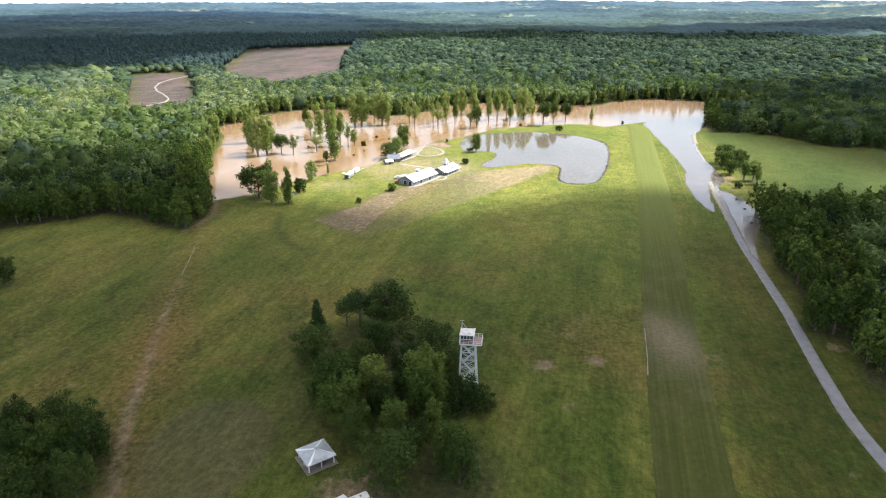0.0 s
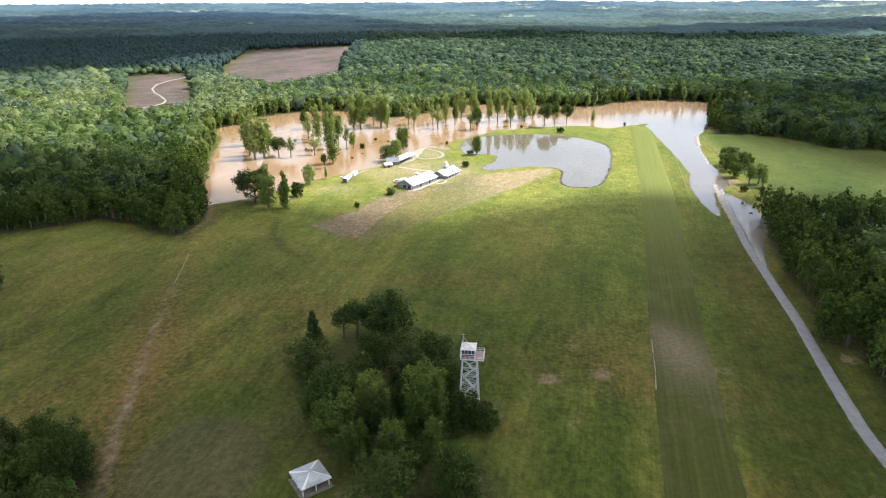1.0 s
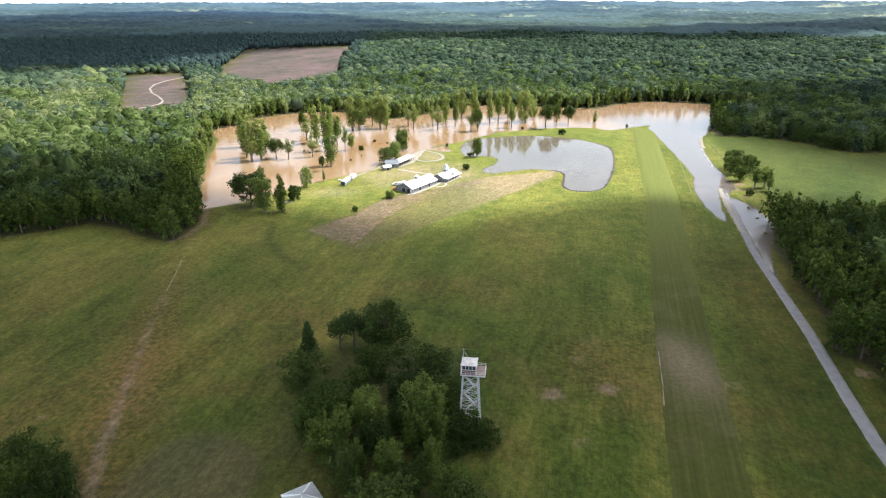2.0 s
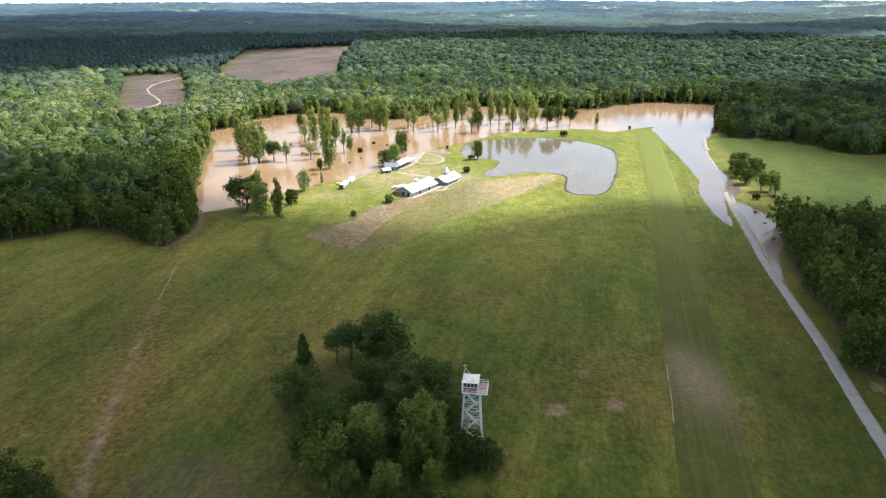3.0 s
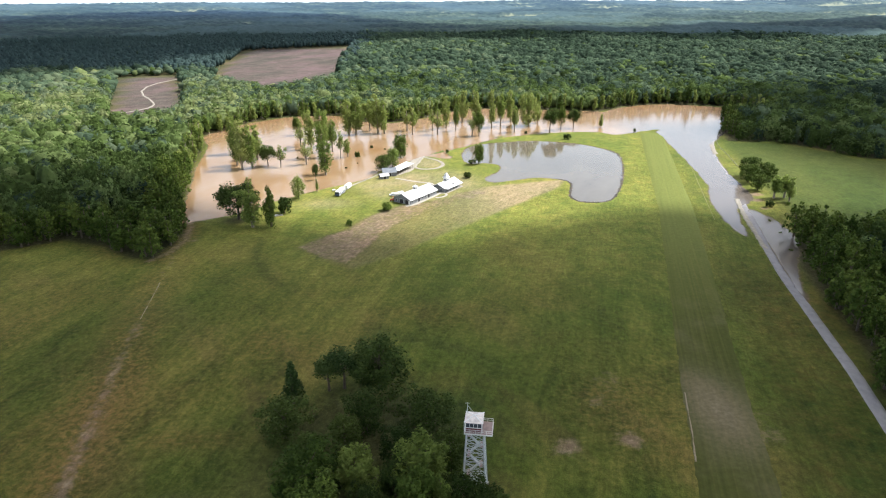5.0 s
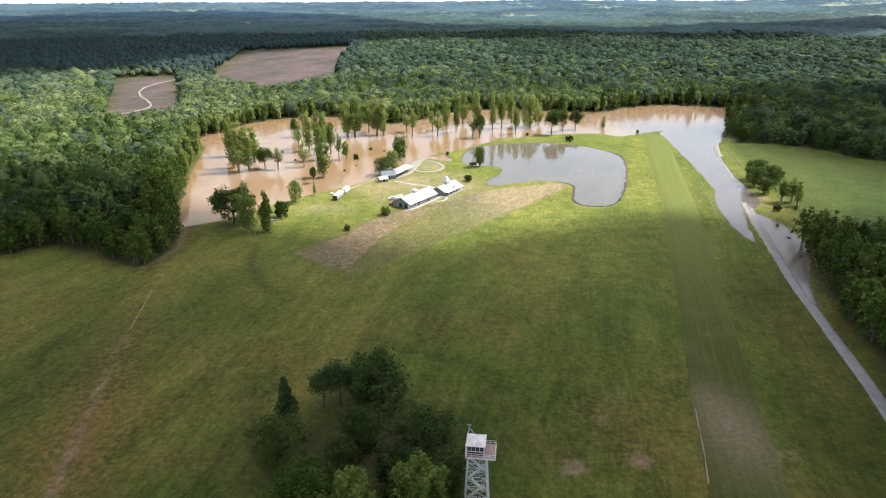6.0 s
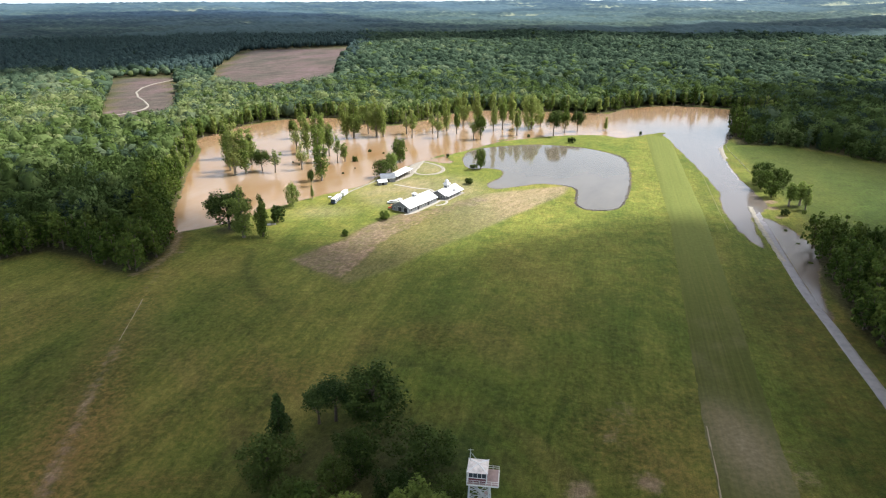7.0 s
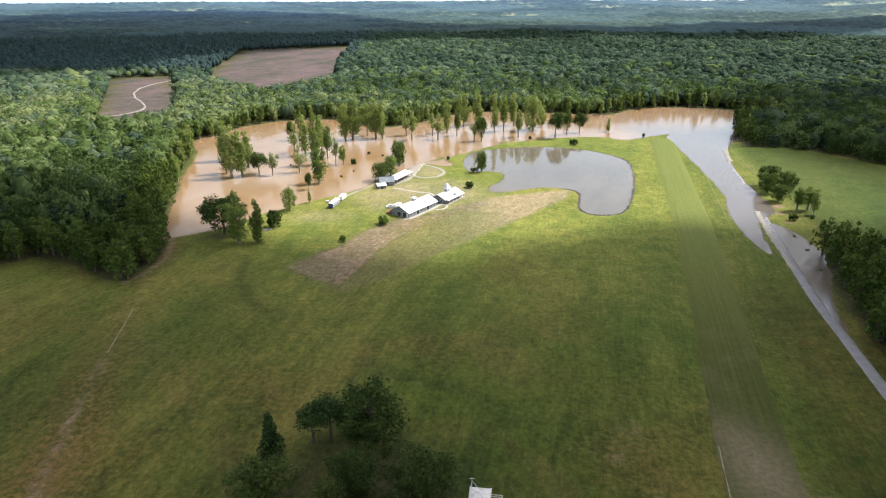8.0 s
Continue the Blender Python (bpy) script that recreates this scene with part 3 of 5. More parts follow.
# Darker ground west of the grove.
litter_shade = np.maximum(litter_shade, 0.5 * np.exp(-(np.hypot((px + 36) / 15, (py - 165) / 30)) ** 2))
litter_shade = np.maximum(litter_shade, 0.85 * np.exp(-(np.hypot((px + 98) / 8, (py - 374) / 6)) ** 4))
litter_shade = np.maximum(litter_shade, 0.8 * np.exp(-(np.hypot(px + 98, py - 133) / 20) ** 4))
wet = np.maximum(ease(flood, -2.2, 0.3) * 0.8, ease(pond, -1.6, -0.2))
nx, ny = len(gx), len(gy)
q = (np.arange(ny - 1)[:, None] * nx + np.arange(nx - 1)[None]).ravel()
tris = np.concatenate([np.stack([q, q + 1, q + nx + 1], 1), np.stack([q, q + nx + 1, q + nx], 1)])
me = tri_mesh("ground", np.stack([px, py, land(px, py)], 1), tris, [M_GROUND], bare=bare, sunlit_grass=sunlit_grass, dry=dry, meadow=meadow, weeds=weeds, tan=tan, swale=swale, oval=oval_mask, litter_shade=litter_shade, cut=ease(cuts, -2, 6), wet=wet)
me.polygons.foreach_set("use_smooth", np.ones(len(tris), bool))
tagged(new("ground", me), "rough green and brown pasture with bare patches", "ground", kind="structure")


def cloud(shade, base, cell, thick, label):
    """A fair-weather cloud, flat below and heaped above, that stands up-sun of the ground which it shades."""
    shift = np.array((SUN_DIR.x, SUN_DIR.y)) * base / SUN_DIR.z
    lo, hi = shade.min(0) - 40, shade.max(0) + 40
    cx, cy = np.arange(lo[0], hi[0], cell), np.arange(lo[1], hi[1], cell)
    X, Y = np.meshgrid(cx, cy)
    x, y = X.ravel(), Y.ravel()
    d = inside_by(shade, x, y) + 12 * wave(x, y, 190, 4.0) + 15 * wave(x, y, 52, 1.0)
    body = np.clip(d / (4 * thick), 0, 1) ** 0.5 * thick
    heap = body * (0.75 + 0.35 * wave(x, y, 3.1 * thick, 2.0) + 0.2 * wave(x, y, 1.1 * thick, 7.0))
    nx = len(cx)
    q = (np.arange(len(cy) - 1)[:, None] * nx + np.arange(nx - 1)[None]).ravel()
    q = q[(d[q] > 0) | (d[q + 1] > 0) | (d[q + nx] > 0) | (d[q + nx + 1] > 0)]
    t = np.concatenate([np.stack([q, q + 1, q + nx + 1], 1), np.stack([q, q + nx + 1, q + nx], 1)])
    top = np.stack([x + shift[0], y + shift[1], base + heap], 1)
    low = np.stack([x + shift[0], y + shift[1], base - 0.15 * body - 0.5], 1)
    me = tri_mesh("cloud", np.concatenate([top, low]), np.concatenate([t, t[:, ::-1] + len(x)]), [M_CLOUD])
    me.polygons.foreach_set("use_smooth", np.ones(2 * len(t), bool))
    return tagged(new("cloud", me), label, "cloud", kind="structure")


cloud(SHADE_NEAR, 470, 13, 60, "broad white cumulus cloud over the near fields")
cloud(SHADE_EAST, 690, 22, 60, "white cumulus cloud over the eastern forest")
cloud(SHADE_FAR, 760, 34, 90, "long white cumulus cloud over the far forest")


def sheet(name, x0, x1, y0, y1, z, mat, label, category):
    bm = bmesh.new()
    bmesh.ops.create_grid(bm, x_segments=80, y_segments=80, size=0.5, matrix=Matrix.Translation(((x0 + x1) / 2, (y0 + y1) / 2, z)) @ Matrix.Diagonal((x1 - x0, y1 - y0, 1, 1)))
    ob = part(name, bm, mat)
    co = np.array([v.co for v in ob.data.vertices])
    at = ob.data.attributes.new("clear", "FLOAT", "POINT")
    x, y = co[:, 0], co[:, 1]
    at.data.foreach_set("value", (ease(x + 0.25 * (600 - y) + 12 * wave(x, y, 90, 3), 165, 215) * (1 - 0.95 * ease(y + 0.2 * (x - 250), 600, 700))).astype(np.float32))
    return tagged(ob, label, category, kind="structure")


sheet("flood_water", -205, 380, 245, 770, -0.35, M_FLOOD, "muddy orange-brown flood water over low fields", "water")
pond_bm = bmesh.new()
pond_mid = POND.mean(0)
pond_bm.faces.new([pond_bm.verts.new((*(q + (q - pond_mid) / np.hypot(*(q - pond_mid)) * 1.2), -0.26)) for q in POND])
tagged(part("pond_water", pond_bm, M_POND), "still grey-green pond water", "water", kind="structure")


def ribbon(name, line, w, lift, mat, label, category, rag=0.0, crown=0.05, step=2.0, least=-9.0):
    """A strip along a line that lies on the land."""
    line = np.array(line, float)
    seg = np.hypot(*np.diff(line, axis=0).T)
    s = np.concatenate([[0], np.cumsum(seg)])
    u = np.arange(0, s[-1], step)
    cx, cy = np.interp(u, s, line[:, 0]), np.interp(u, s, line[:, 1])
    for _ in range(6):
        cx[1:-1], cy[1:-1] = (cx[:-2] + 2 * cx[1:-1] + cx[2:]) / 4, (cy[:-2] + 2 * cy[1:-1] + cy[2:]) / 4
    dx, dy = np.gradient(cx), np.gradient(cy)
    n = np.hypot(dx, dy)
    sx, sy = dy / n, -dx / n
    rows = []
    across = (-1, -0.96, -0.5, 0, 0.5, 0.96, 1)
    rl, rr = rag * wave(u, u * 0.3, 11, 1.0), rag * wave(u, u * 0.3, 13, 4.0)
    for a in across:
        off = a * w / 2 + (rl if a < 0 else rr if a > 0 else 0)
        x, y = cx + sx * off, cy + sy * off
        z = np.maximum(land(x, y), least) + (lift if abs(a) < 1 else -0.15) + crown * (1 - a * a)
        rows.append(np.stack([x, y, z], 1))
    v = np.stack(rows, 1).reshape(-1, 3)
    k = len(across)
    i = (np.arange(len(u) - 1)[:, None] * k + np.arange(k - 1)[None]).ravel()
    t = np.concatenate([np.stack([i, i + 1, i + k + 1], 1), np.stack([i, i + k + 1, i + k], 1)])
    # First mask paints sunlight on far turf; the second is worn ground.
    me = tri_mesh(name, v, t, [mat], sunlit_grass=0.95 * ease(v[:, 1] + 0.1 * v[:, 0], 225, 405), worn=0.75 * np.exp(-(np.hypot(v[:, 0] - 87, (v[:, 1] - 194) * 0.5) / 9.5) ** 2))
    return tagged(new(name, me), label, category, kind="structure")


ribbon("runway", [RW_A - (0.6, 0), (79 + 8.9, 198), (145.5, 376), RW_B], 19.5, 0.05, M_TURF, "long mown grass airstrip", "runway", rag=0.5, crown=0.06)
ribbon("road", ROAD, 4.2, 0.07, M_ASPHALT, "narrow grey asphalt lane beside the field", "road", rag=0.12, crown=0.05)
ribbon("runway_edge_line", [(71, 173), (74.5, 183), (79.2, 199.5), (81, 205)], 0.4, 0.11, M_CHALK, "pale worn edge line of the airstrip", "line", rag=0.2, crown=0.0)
ribbon("runway_side_line", [(160, 360), (178, 420), (196, 480)], 0.35, 0.06, M_DRYLINE, "faint mown edge line beside the airstrip", "line", rag=0.2, crown=0.0)
ribbon("farm_drive", [(2, 517), (8, 513), (14, 507), (19, 498), (19.5, 490), (16, 482), (10, 479), (4, 478), (-1, 483), (-3, 490)], 2.8, 0.06, M_GRAVEL, "pale gravel loop drive by the sheds", "driveway", rag=0.3)
ribbon("farm_yard", [(-16, 466), (-9, 473), (-5, 480), (-3, 492), (0, 506), (2, 516), (4, 522)], 8.0, 0.05, M_GRAVEL, "pale gravel yard between shed and drive", "driveway", rag=0.9)
ribbon("path", [(-14, 456), (-4, 449), (4, 444), (9, 445), (11, 438), (12, 430)], 1.7, 0.07, M_CONCRETE, "narrow concrete path between the farm buildings", "path")
ribbon("path", [(29, 446), (22, 433), (15, 421), (11, 414), (2, 402), (-3, 395), (-8, 394)], 2.2, 0.07, M_CONCRETE, "concrete path along the barn wall", "path")
ribbon("path", [(13, 419), (18, 421), (19, 415), (16, 410), (10, 410)], 1.6, 0.09, M_CONCRETE, "curved concrete path beside the barn", "path")
ribbon("shore_track", [(-43.5, 437), (-41.3, 441), (-35, 451.5), (-28.5, 462), (-23.5, 471)], 1.9, 0.10, M_GRAVEL, "pale gravel track along the flood's shore", "track", rag=0.5, least=-0.36)
ribbon("gravel_shoulder", [(165.5, 318), (171, 337), (179.5, 366), (184, 380), (189, 394), (191, 400)], 2.6, 0.14, M_GRAVEL, "pale gravel heap at the flooded end of the lane", "gravel", rag=0.6, least=-0.36)
ribbon("gravel_shoulder", [(229, 512), (233, 525), (238, 538), (241, 546)], 3.4, 0.16, M_GRAVEL, "pale gravel bank beside the flooded lane", "gravel", rag=0.6, least=-0.36)
ribbon("logging_road", [(-352, 1085), (-362, 1040), (-371, 1000), (-372, 960), (-362, 915), (-342, 870), (-318, 830), (-300, 795), (-296, 770), (-306, 745), (-322, 730)], 2.4, 0.25, M_GRAVEL, "pale dirt road winding over the cleared ground", "road", rag=1.0)
ribbon("wheel_rut", [(-109.5, 294), (-107, 278), (-104.5, 260)], 0.35, 0.05, M_CHALK, "pale worn wheel rut in the grass", "track", rag=0.25, crown=0.0)


# ---- trees ----
def cards(c, nrm, size, rng):
    """Leaf sprigs: small bent four-cornered blades at places c, facing nrm."""
    n = len(c)
    nrm = nrm / (np.linalg.norm(nrm, axis=1, keepdims=True) + 1e-9)
    r = rng.normal(size=(n, 3))
    t = np.cross(nrm, r)
    t /= np.linalg.norm(t, axis=1, keepdims=True) + 1e-9
    b = np.cross(nrm, t)
    s = (size * rng.uniform(0.6, 1.35, n))[:, None]
    w = rng.uniform(0.35, 0.7, n)[:, None]
    lift = nrm * s * rng.uniform(-0.35, 0.35, n)[:, None]
    v = np.stack([c - t * s, c - b * s * w + lift, c + t * s, c + b * s * w - lift], 1).reshape(-1, 3)
    i = np.arange(n)[:, None] * 4
    tr = np.concatenate([i + np.array([[0, 1, 2]]), i + np.array([[0, 2, 3]])])
    return v, tr


def limb_tube(pts, r0, r1, sides=6):
    """A tapered bent limb through points."""
    pts = np.array(pts, float)
    v, t = [], []
    k = len(pts)
    for j, p in enumerate(pts):
        d = pts[min(j + 1, k - 1)] - pts[max(j - 1, 0)]
        d /= np.linalg.norm(d) + 1e-9
        a = np.cross(d, (0.31, 0.9, 0.1))
        a /= np.linalg.norm(a) + 1e-9
        b = np.cross(d, a)
        r = r0 + (r1 - r0) * j / (k - 1)
        for s in range(sides):
            an = 6.28318 * s / sides
            v.append(p + r * (math.cos(an) * a + math.sin(an) * b))
    for j in range(k - 1):
        for s in range(sides):
            a0, a1 = j * sides + s, j * sides + (s + 1) % sides
            t += [(a0, a1, a1 + sides), (a0, a1 + sides, a0 + sides)]
    return np.array(v), np.array(t)


def joined(pieces):
    vs, ts, n = [], [], 0
    for v, t in pieces:
        vs.append(v)
        ts.append(np.asarray(t) + n)
        n += len(v)
    return np.concatenate(vs), np.concatenate(ts)


def tree_meshes(seed, form, clumps, per, low=0.3):
    """Trunk with limbs, and crown, of a tree 1 m high and 1 m in crown radius before scaling by (R, R, H)."""
    rng = np.random.default_rng(seed)
    cs = []
    for i in range(clumps):
        if form == "round":
            u = (i + 0.5) / clumps
            z = 0.15 + 0.76 * u
            full = max(0.0, 1 - abs((z - 0.50) / 0.47) ** 3.2) ** 0.5
            a = i * 2.399 + rng.uniform(-0.5, 0.5)
            if i == 0:
                turn = rng.uniform(0, 6.283, 3)
            lobe = 0.9 + 0.20 * math.sin(2 * a + turn[0]) + 0.13 * math.sin(3 * a + turn[1] + 4 * z) + 0.10 * math.sin(5 * a + turn[2])
            k = rng.uniform(0.55, 0.88) * full * lobe if i % 4 else rng.uniform(0.0, 0.4)
            c, rc = np.array([math.cos(a) * k, math.sin(a) * k, z + (0.05 if i % 4 == 0 else 0) + 0.05 * math.sin(2 * a + turn[1])]), rng.uniform(0.17, 0.33)
        elif form == "spread":
            d = rng.normal(size=3)
            d /= np.linalg.norm(d)
            d[2] = abs(d[2]) if rng.random() < 0.7 else d[2]
            k = rng.uniform(0.35, 0.80)
            c, rc = np.array([d[0] * k, d[1] * k, 0.58 + d[2] * k * 0.40]), rng.uniform(0.22, 0.42)
            if clumps > 30:
                k = rng.uniform(0.45, 0.92)
                c, rc = np.array([d[0] * k, d[1] * k, 0.53 + d[2] * k * 0.44]), rng.uniform(0.13, 0.25)
        elif form == "tall":
            if i == 0:
                heads = [(rng.uniform(-0.55, 0.55), rng.uniform(-0.55, 0.55), rng.uniform(0.62, 0.95)) for _ in range(4)]
                heads[0] = (0.0, 0.05, 0.96)
            hx, hy, hz = heads[i % 4]
            u = (i // 4 + rng.random()) / (clumps / 4 + 0.5)
            z = low + (hz - low) * u
            out = 0.35 + 0.65 * u
            k = rng.uniform(0.0, 0.34)
            a = rng.uniform(0, 6.283)
            c, rc = np.array([hx * out * 1.2 + math.cos(a) * k, hy * out * 1.2 + math.sin(a) * k, z]), rng.uniform(0.24, 0.46) * (1.12 - 0.45 * u)
        else:
            u = (i + 0.5) / clumps
            a = i * 2.4 + rng.uniform(-0.6, 0.6)
            z = low + (0.95 - low) * u
            k = rng.uniform(0.45, 0.72) * (1.02 - u)
            c, rc = np.array([math.cos(a) * k, math.sin(a) * k, z]), 0.16 + 0.30 * (1.0 - u)
        cs.append((c, rc))
    aspect = {"round": 0.55, "spread": 0.58, "tall": 0.34, "cone": 0.34}[form]
    cen, nor = [], []
    for c, rc in cs:
        d = rng.normal(size=(per, 3))
        d /= np.linalg.norm(d, axis=1, keepdims=True)
        d = d[(d[:, 2] > -0.55) | (rng.random(per) < 0.3)]
        k = rc * rng.uniform(0.55, 1.12, len(d))[:, None]
        cen.append(c + d * k * np.array([1, 1, aspect]))
        nor.append(d + rng.normal(size=d.shape) * 0.32 + np.array([0, 0, 0.2]))
    cen, nor = np.concatenate(cen), np.concatenate(nor)
    return cs, cen, nor, rng


MESHES = {}


def species(key, seed, form, clumps, per, leaf_m, leafmat, barkmat, high, wide, low=0.3):
    """Make one tree's two meshes at its true size and keep them."""
    cs, cen, nor, rng = tree_meshes(seed, form, clumps, per, low)
    scale = np.array([wide, wide, high])
    v, t = cards(cen * scale, nor, leaf_m, rng)
    crown = tri_mesh("crown", v, t, [leafmat])
    r = high * 0.018 + 0.06
    lean = rng.uniform(-0.04, 0.04, 2) * high
    top = 0.72 if form in ("round", "spread") else 0.9
    zs = np.linspace(0, top, 6)
    stem = [(lean[0] * z * z + 0.1 * math.sin(7 * z + seed), lean[1] * z * z, z * high) for z in zs]
    pieces = [limb_tube([(0, 0, -0.4), (0, 0, 0.02)], r * 1.7, r * 1.25), limb_tube(stem, r * 1.25, r * 0.22, 7)]
    for c, rc in cs[:: 1 if len(cs) < 14 else 2]:
        z0 = max(0.16, min(top * 0.9, c[2] - 0.10 - 0.10 * rng.random()))
        a = np.array([lean[0] * z0 * z0, lean[1] * z0 * z0, z0 * high])
        b = c * scale
        m = (a + b) / 2 + np.array([0, 0, -0.03 * high])
        pieces.append(limb_tube([a, m, b], r * 0.45, r * 0.10, 5))
    tv, tt = joined(pieces)
    trunk = tri_mesh("trunk", tv, tt, [barkmat])
    MESHES[key] = (trunk, crown, high, wide)


species("oak_a", 11, "round", 52, 105, 0.38, M_LEAF, M_BARK, 17, 7.5)
species("oak_b", 12, "round", 52, 105, 0.38, M_LEAF, M_BARK, 16, 7.0)
species("oak_c", 13, "round", 52, 105, 0.38, M_LEAFDARK, M_BARK, 17, 7.5)
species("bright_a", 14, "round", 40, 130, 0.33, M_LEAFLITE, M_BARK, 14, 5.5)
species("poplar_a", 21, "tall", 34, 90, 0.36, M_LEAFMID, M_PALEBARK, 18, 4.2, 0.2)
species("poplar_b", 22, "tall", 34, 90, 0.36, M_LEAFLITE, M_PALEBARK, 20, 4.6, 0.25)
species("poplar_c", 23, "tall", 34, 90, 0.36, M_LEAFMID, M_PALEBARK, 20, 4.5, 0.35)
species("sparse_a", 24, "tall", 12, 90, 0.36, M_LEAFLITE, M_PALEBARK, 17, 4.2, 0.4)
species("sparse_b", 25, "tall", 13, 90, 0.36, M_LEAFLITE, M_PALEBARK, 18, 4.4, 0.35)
species("pine_a", 31, "spread", 26, 130, 0.32, M_NEEDLE, M_BARK, 16, 5.0)
species("cedar_a", 32, "cone", 18, 200, 0.30, M_NEEDLE, M_BARK, 13, 3.4, 0.1)
species("oak_d", 15, "round", 52, 105, 0.38, M_LEAFGROVE, M_BARK, 16, 5.5)
species("poplar_d", 26, "tall", 34, 130, 0.3, M_LEAFGROVE, M_BARK, 17, 3.6, 0.08)
species("oak_u", 18, "spread", 84, 90, 0.34, M_LEAFDARK, M_BARK, 17, 7.5)
species("oak_w", 19, "round", 84, 85, 0.37, M_LEAFDARK, M_BARK, 17, 7.5)
species("oak_s", 16, "spread", 30, 200, 0.34, M_LEAFDARK, M_BARK, 17, 7.5)
species("oak_t", 17, "spread", 28, 180, 0.34, M_LEAF, M_BARK, 15, 5.5)
species("wood_a", 41, "round", 22, 30, 0.74, M_LEAF, M_BARK, 17, 5.2)
species("wood_b", 42, "round", 22, 30, 0.74, M_LEAF, M_BARK, 18, 5.4)
species("wood_c", 43, "tall", 14, 54, 0.72, M_LEAF, M_BARK, 19, 4.6, 0.15)
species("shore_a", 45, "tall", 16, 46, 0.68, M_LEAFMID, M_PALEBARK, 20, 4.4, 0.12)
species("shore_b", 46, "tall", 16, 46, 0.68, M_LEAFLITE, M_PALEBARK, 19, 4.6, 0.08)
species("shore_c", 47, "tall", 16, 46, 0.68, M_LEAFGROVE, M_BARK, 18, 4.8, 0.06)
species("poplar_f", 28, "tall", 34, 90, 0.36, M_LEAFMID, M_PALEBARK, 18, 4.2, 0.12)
species("shrub_a", 51, "round", 34, 70, 0.26, M_LEAFDARK, M_BARK, 5, 2.6)
species("shrub_b", 52, "round", 28, 60, 0.24, M_LEAFGROVE, M_BARK, 4, 2.0)

NAMES = {"oak": "oak_tree", "bright": "broadleaf_tree", "poplar": "poplar_tree", "sparse": "young_tree", "pine": "pine_tree", "cedar": "cedar_tree", "wood": "woodland_tree", "shrub": "shrub", "shore": "shore_tree"}
prng = np.random.default_rng(77)


def plant(key, x, y, h, r, label, group="", z=None):
    trunk, crown, high, wide = MESHES[key]
    stem = key.split("_")[0]
    base = float(land(np.array([x]), np.array([y]))[0]) if z is None else z
    ob = new(NAMES[stem])
    ob.location = (x, y, base)
    ob.rotation_euler = (0, 0, prng.uniform(0, 6.28))
    ob.scale = (r / wide, r / wide, h / high)
    tagged(ob, label, "shrub" if stem == "shrub" else "tree", group)
    for nm, me in (("trunk", trunk), ("crown", crown)):
        o = new(nm, me)
        o.parent = ob
    return ob


# the grove round the tower
GROVE = [("oak_d", 0.3, 165, 17, 6.2), ("oak_d", -1, 155, 16, 5.2), ("poplar_d", 4.4, 154, 17, 2.6), ("oak_c", 9.6, 157, 13, 4.8), ("poplar_d", 2.3, 146, 14, 3.2), ("oak_d", 6, 135, 13, 4.4), ("oak_c", -9, 127, 17, 6.9), ("oak_c", 8, 128, 15, 5.6), ("oak_d", -8.4, 144, 14, 3.7), ("poplar_d", -16.5, 146, 14, 2.8), ("oak_a", -27, 165, 15, 8.2), ("oak_b", -23.7, 153.5, 15, 6.4)]
GROVE += [("oak_d", -15, 165.5, 14, 5.2), ("oak_c", -19, 143, 13, 4.2), ("oak_c", -14.7, 189, 14, 5.8), ("oak_c", -20, 183.5, 10, 4.6), ("oak_c", 2, 189, 13, 7.3), ("oak_w", -12, 209.5, 17.2, 9.2), ("pine_a", -23.0, 211.0, 15.2, 5.0), ("pine_a", -27.6, 210.0, 13.5, 4.4), ("cedar_a", -37.2, 204, 15.5, 3.4), ("oak_c", -36.9, 188, 13, 6.8), ("oak_c", -4, 138, 12, 4.6), ("oak_c", -12, 155, 12, 4.5), ("oak_c", -5, 177, 11, 5.0)]
GROVE += [("oak_c", 14.0, 157, 9.5, 4.2), ("shrub_a", 17.3, 157.5, 6, 3.2), ("oak_c", 8, 173, 13, 5.0), ("oak_c", -6, 163, 12, 4.2), ("poplar_d", -11.5, 136, 12, 3.0), ("oak_c", -29, 176, 10, 4.5)]
for key, x, y, h, r in GROVE:
    look_of = {"pine": "dark green pine with a bare trunk in the grove", "oak": "broad dark green oak in the grove by the tower", "cedar": "narrow dark cedar at the edge of the grove",
               "bright": "fresh green round broadleaf tree in the grove", "poplar": "tall narrow light green tree in the grove", "shrub": "dense green shrub beside the tower's foot"}[key.split("_")[0]]
    plant(key, x, y, h * 0.95, r * 1.18, look_of, "trees in the grove")

# the clump at the field's near corner
for i in range(17):
    a, d = i * 2.4, 4.6 * math.sqrt(i)
    plant(("oak_c", "oak_c", "oak_c", "oak_b")[i % 4], -101 + d * math.cos(a), 131 + 0.95 * d * math.sin(a), 10.0 + 2.6 * prng.random(), 5.0 + 1.4 * prng.random(), "dark green broadleaf tree in a dense clump by the track", "trees in the clump")
for x, y in ((-109, 149), (-100, 151), (-117, 143), (-92, 147), (-122, 150)):
    plant("oak_c", x, y, 13, 5.6, "dark green broadleaf tree in a dense clump by the track", "trees in the clump")
plant("oak_c", -176, 255, 12, 5.5, "dark broadleaf tree at the edge of the pasture")
plant("oak_b", -182, 249, 11, 5.0, "dark broadleaf tree at the edge of the pasture")

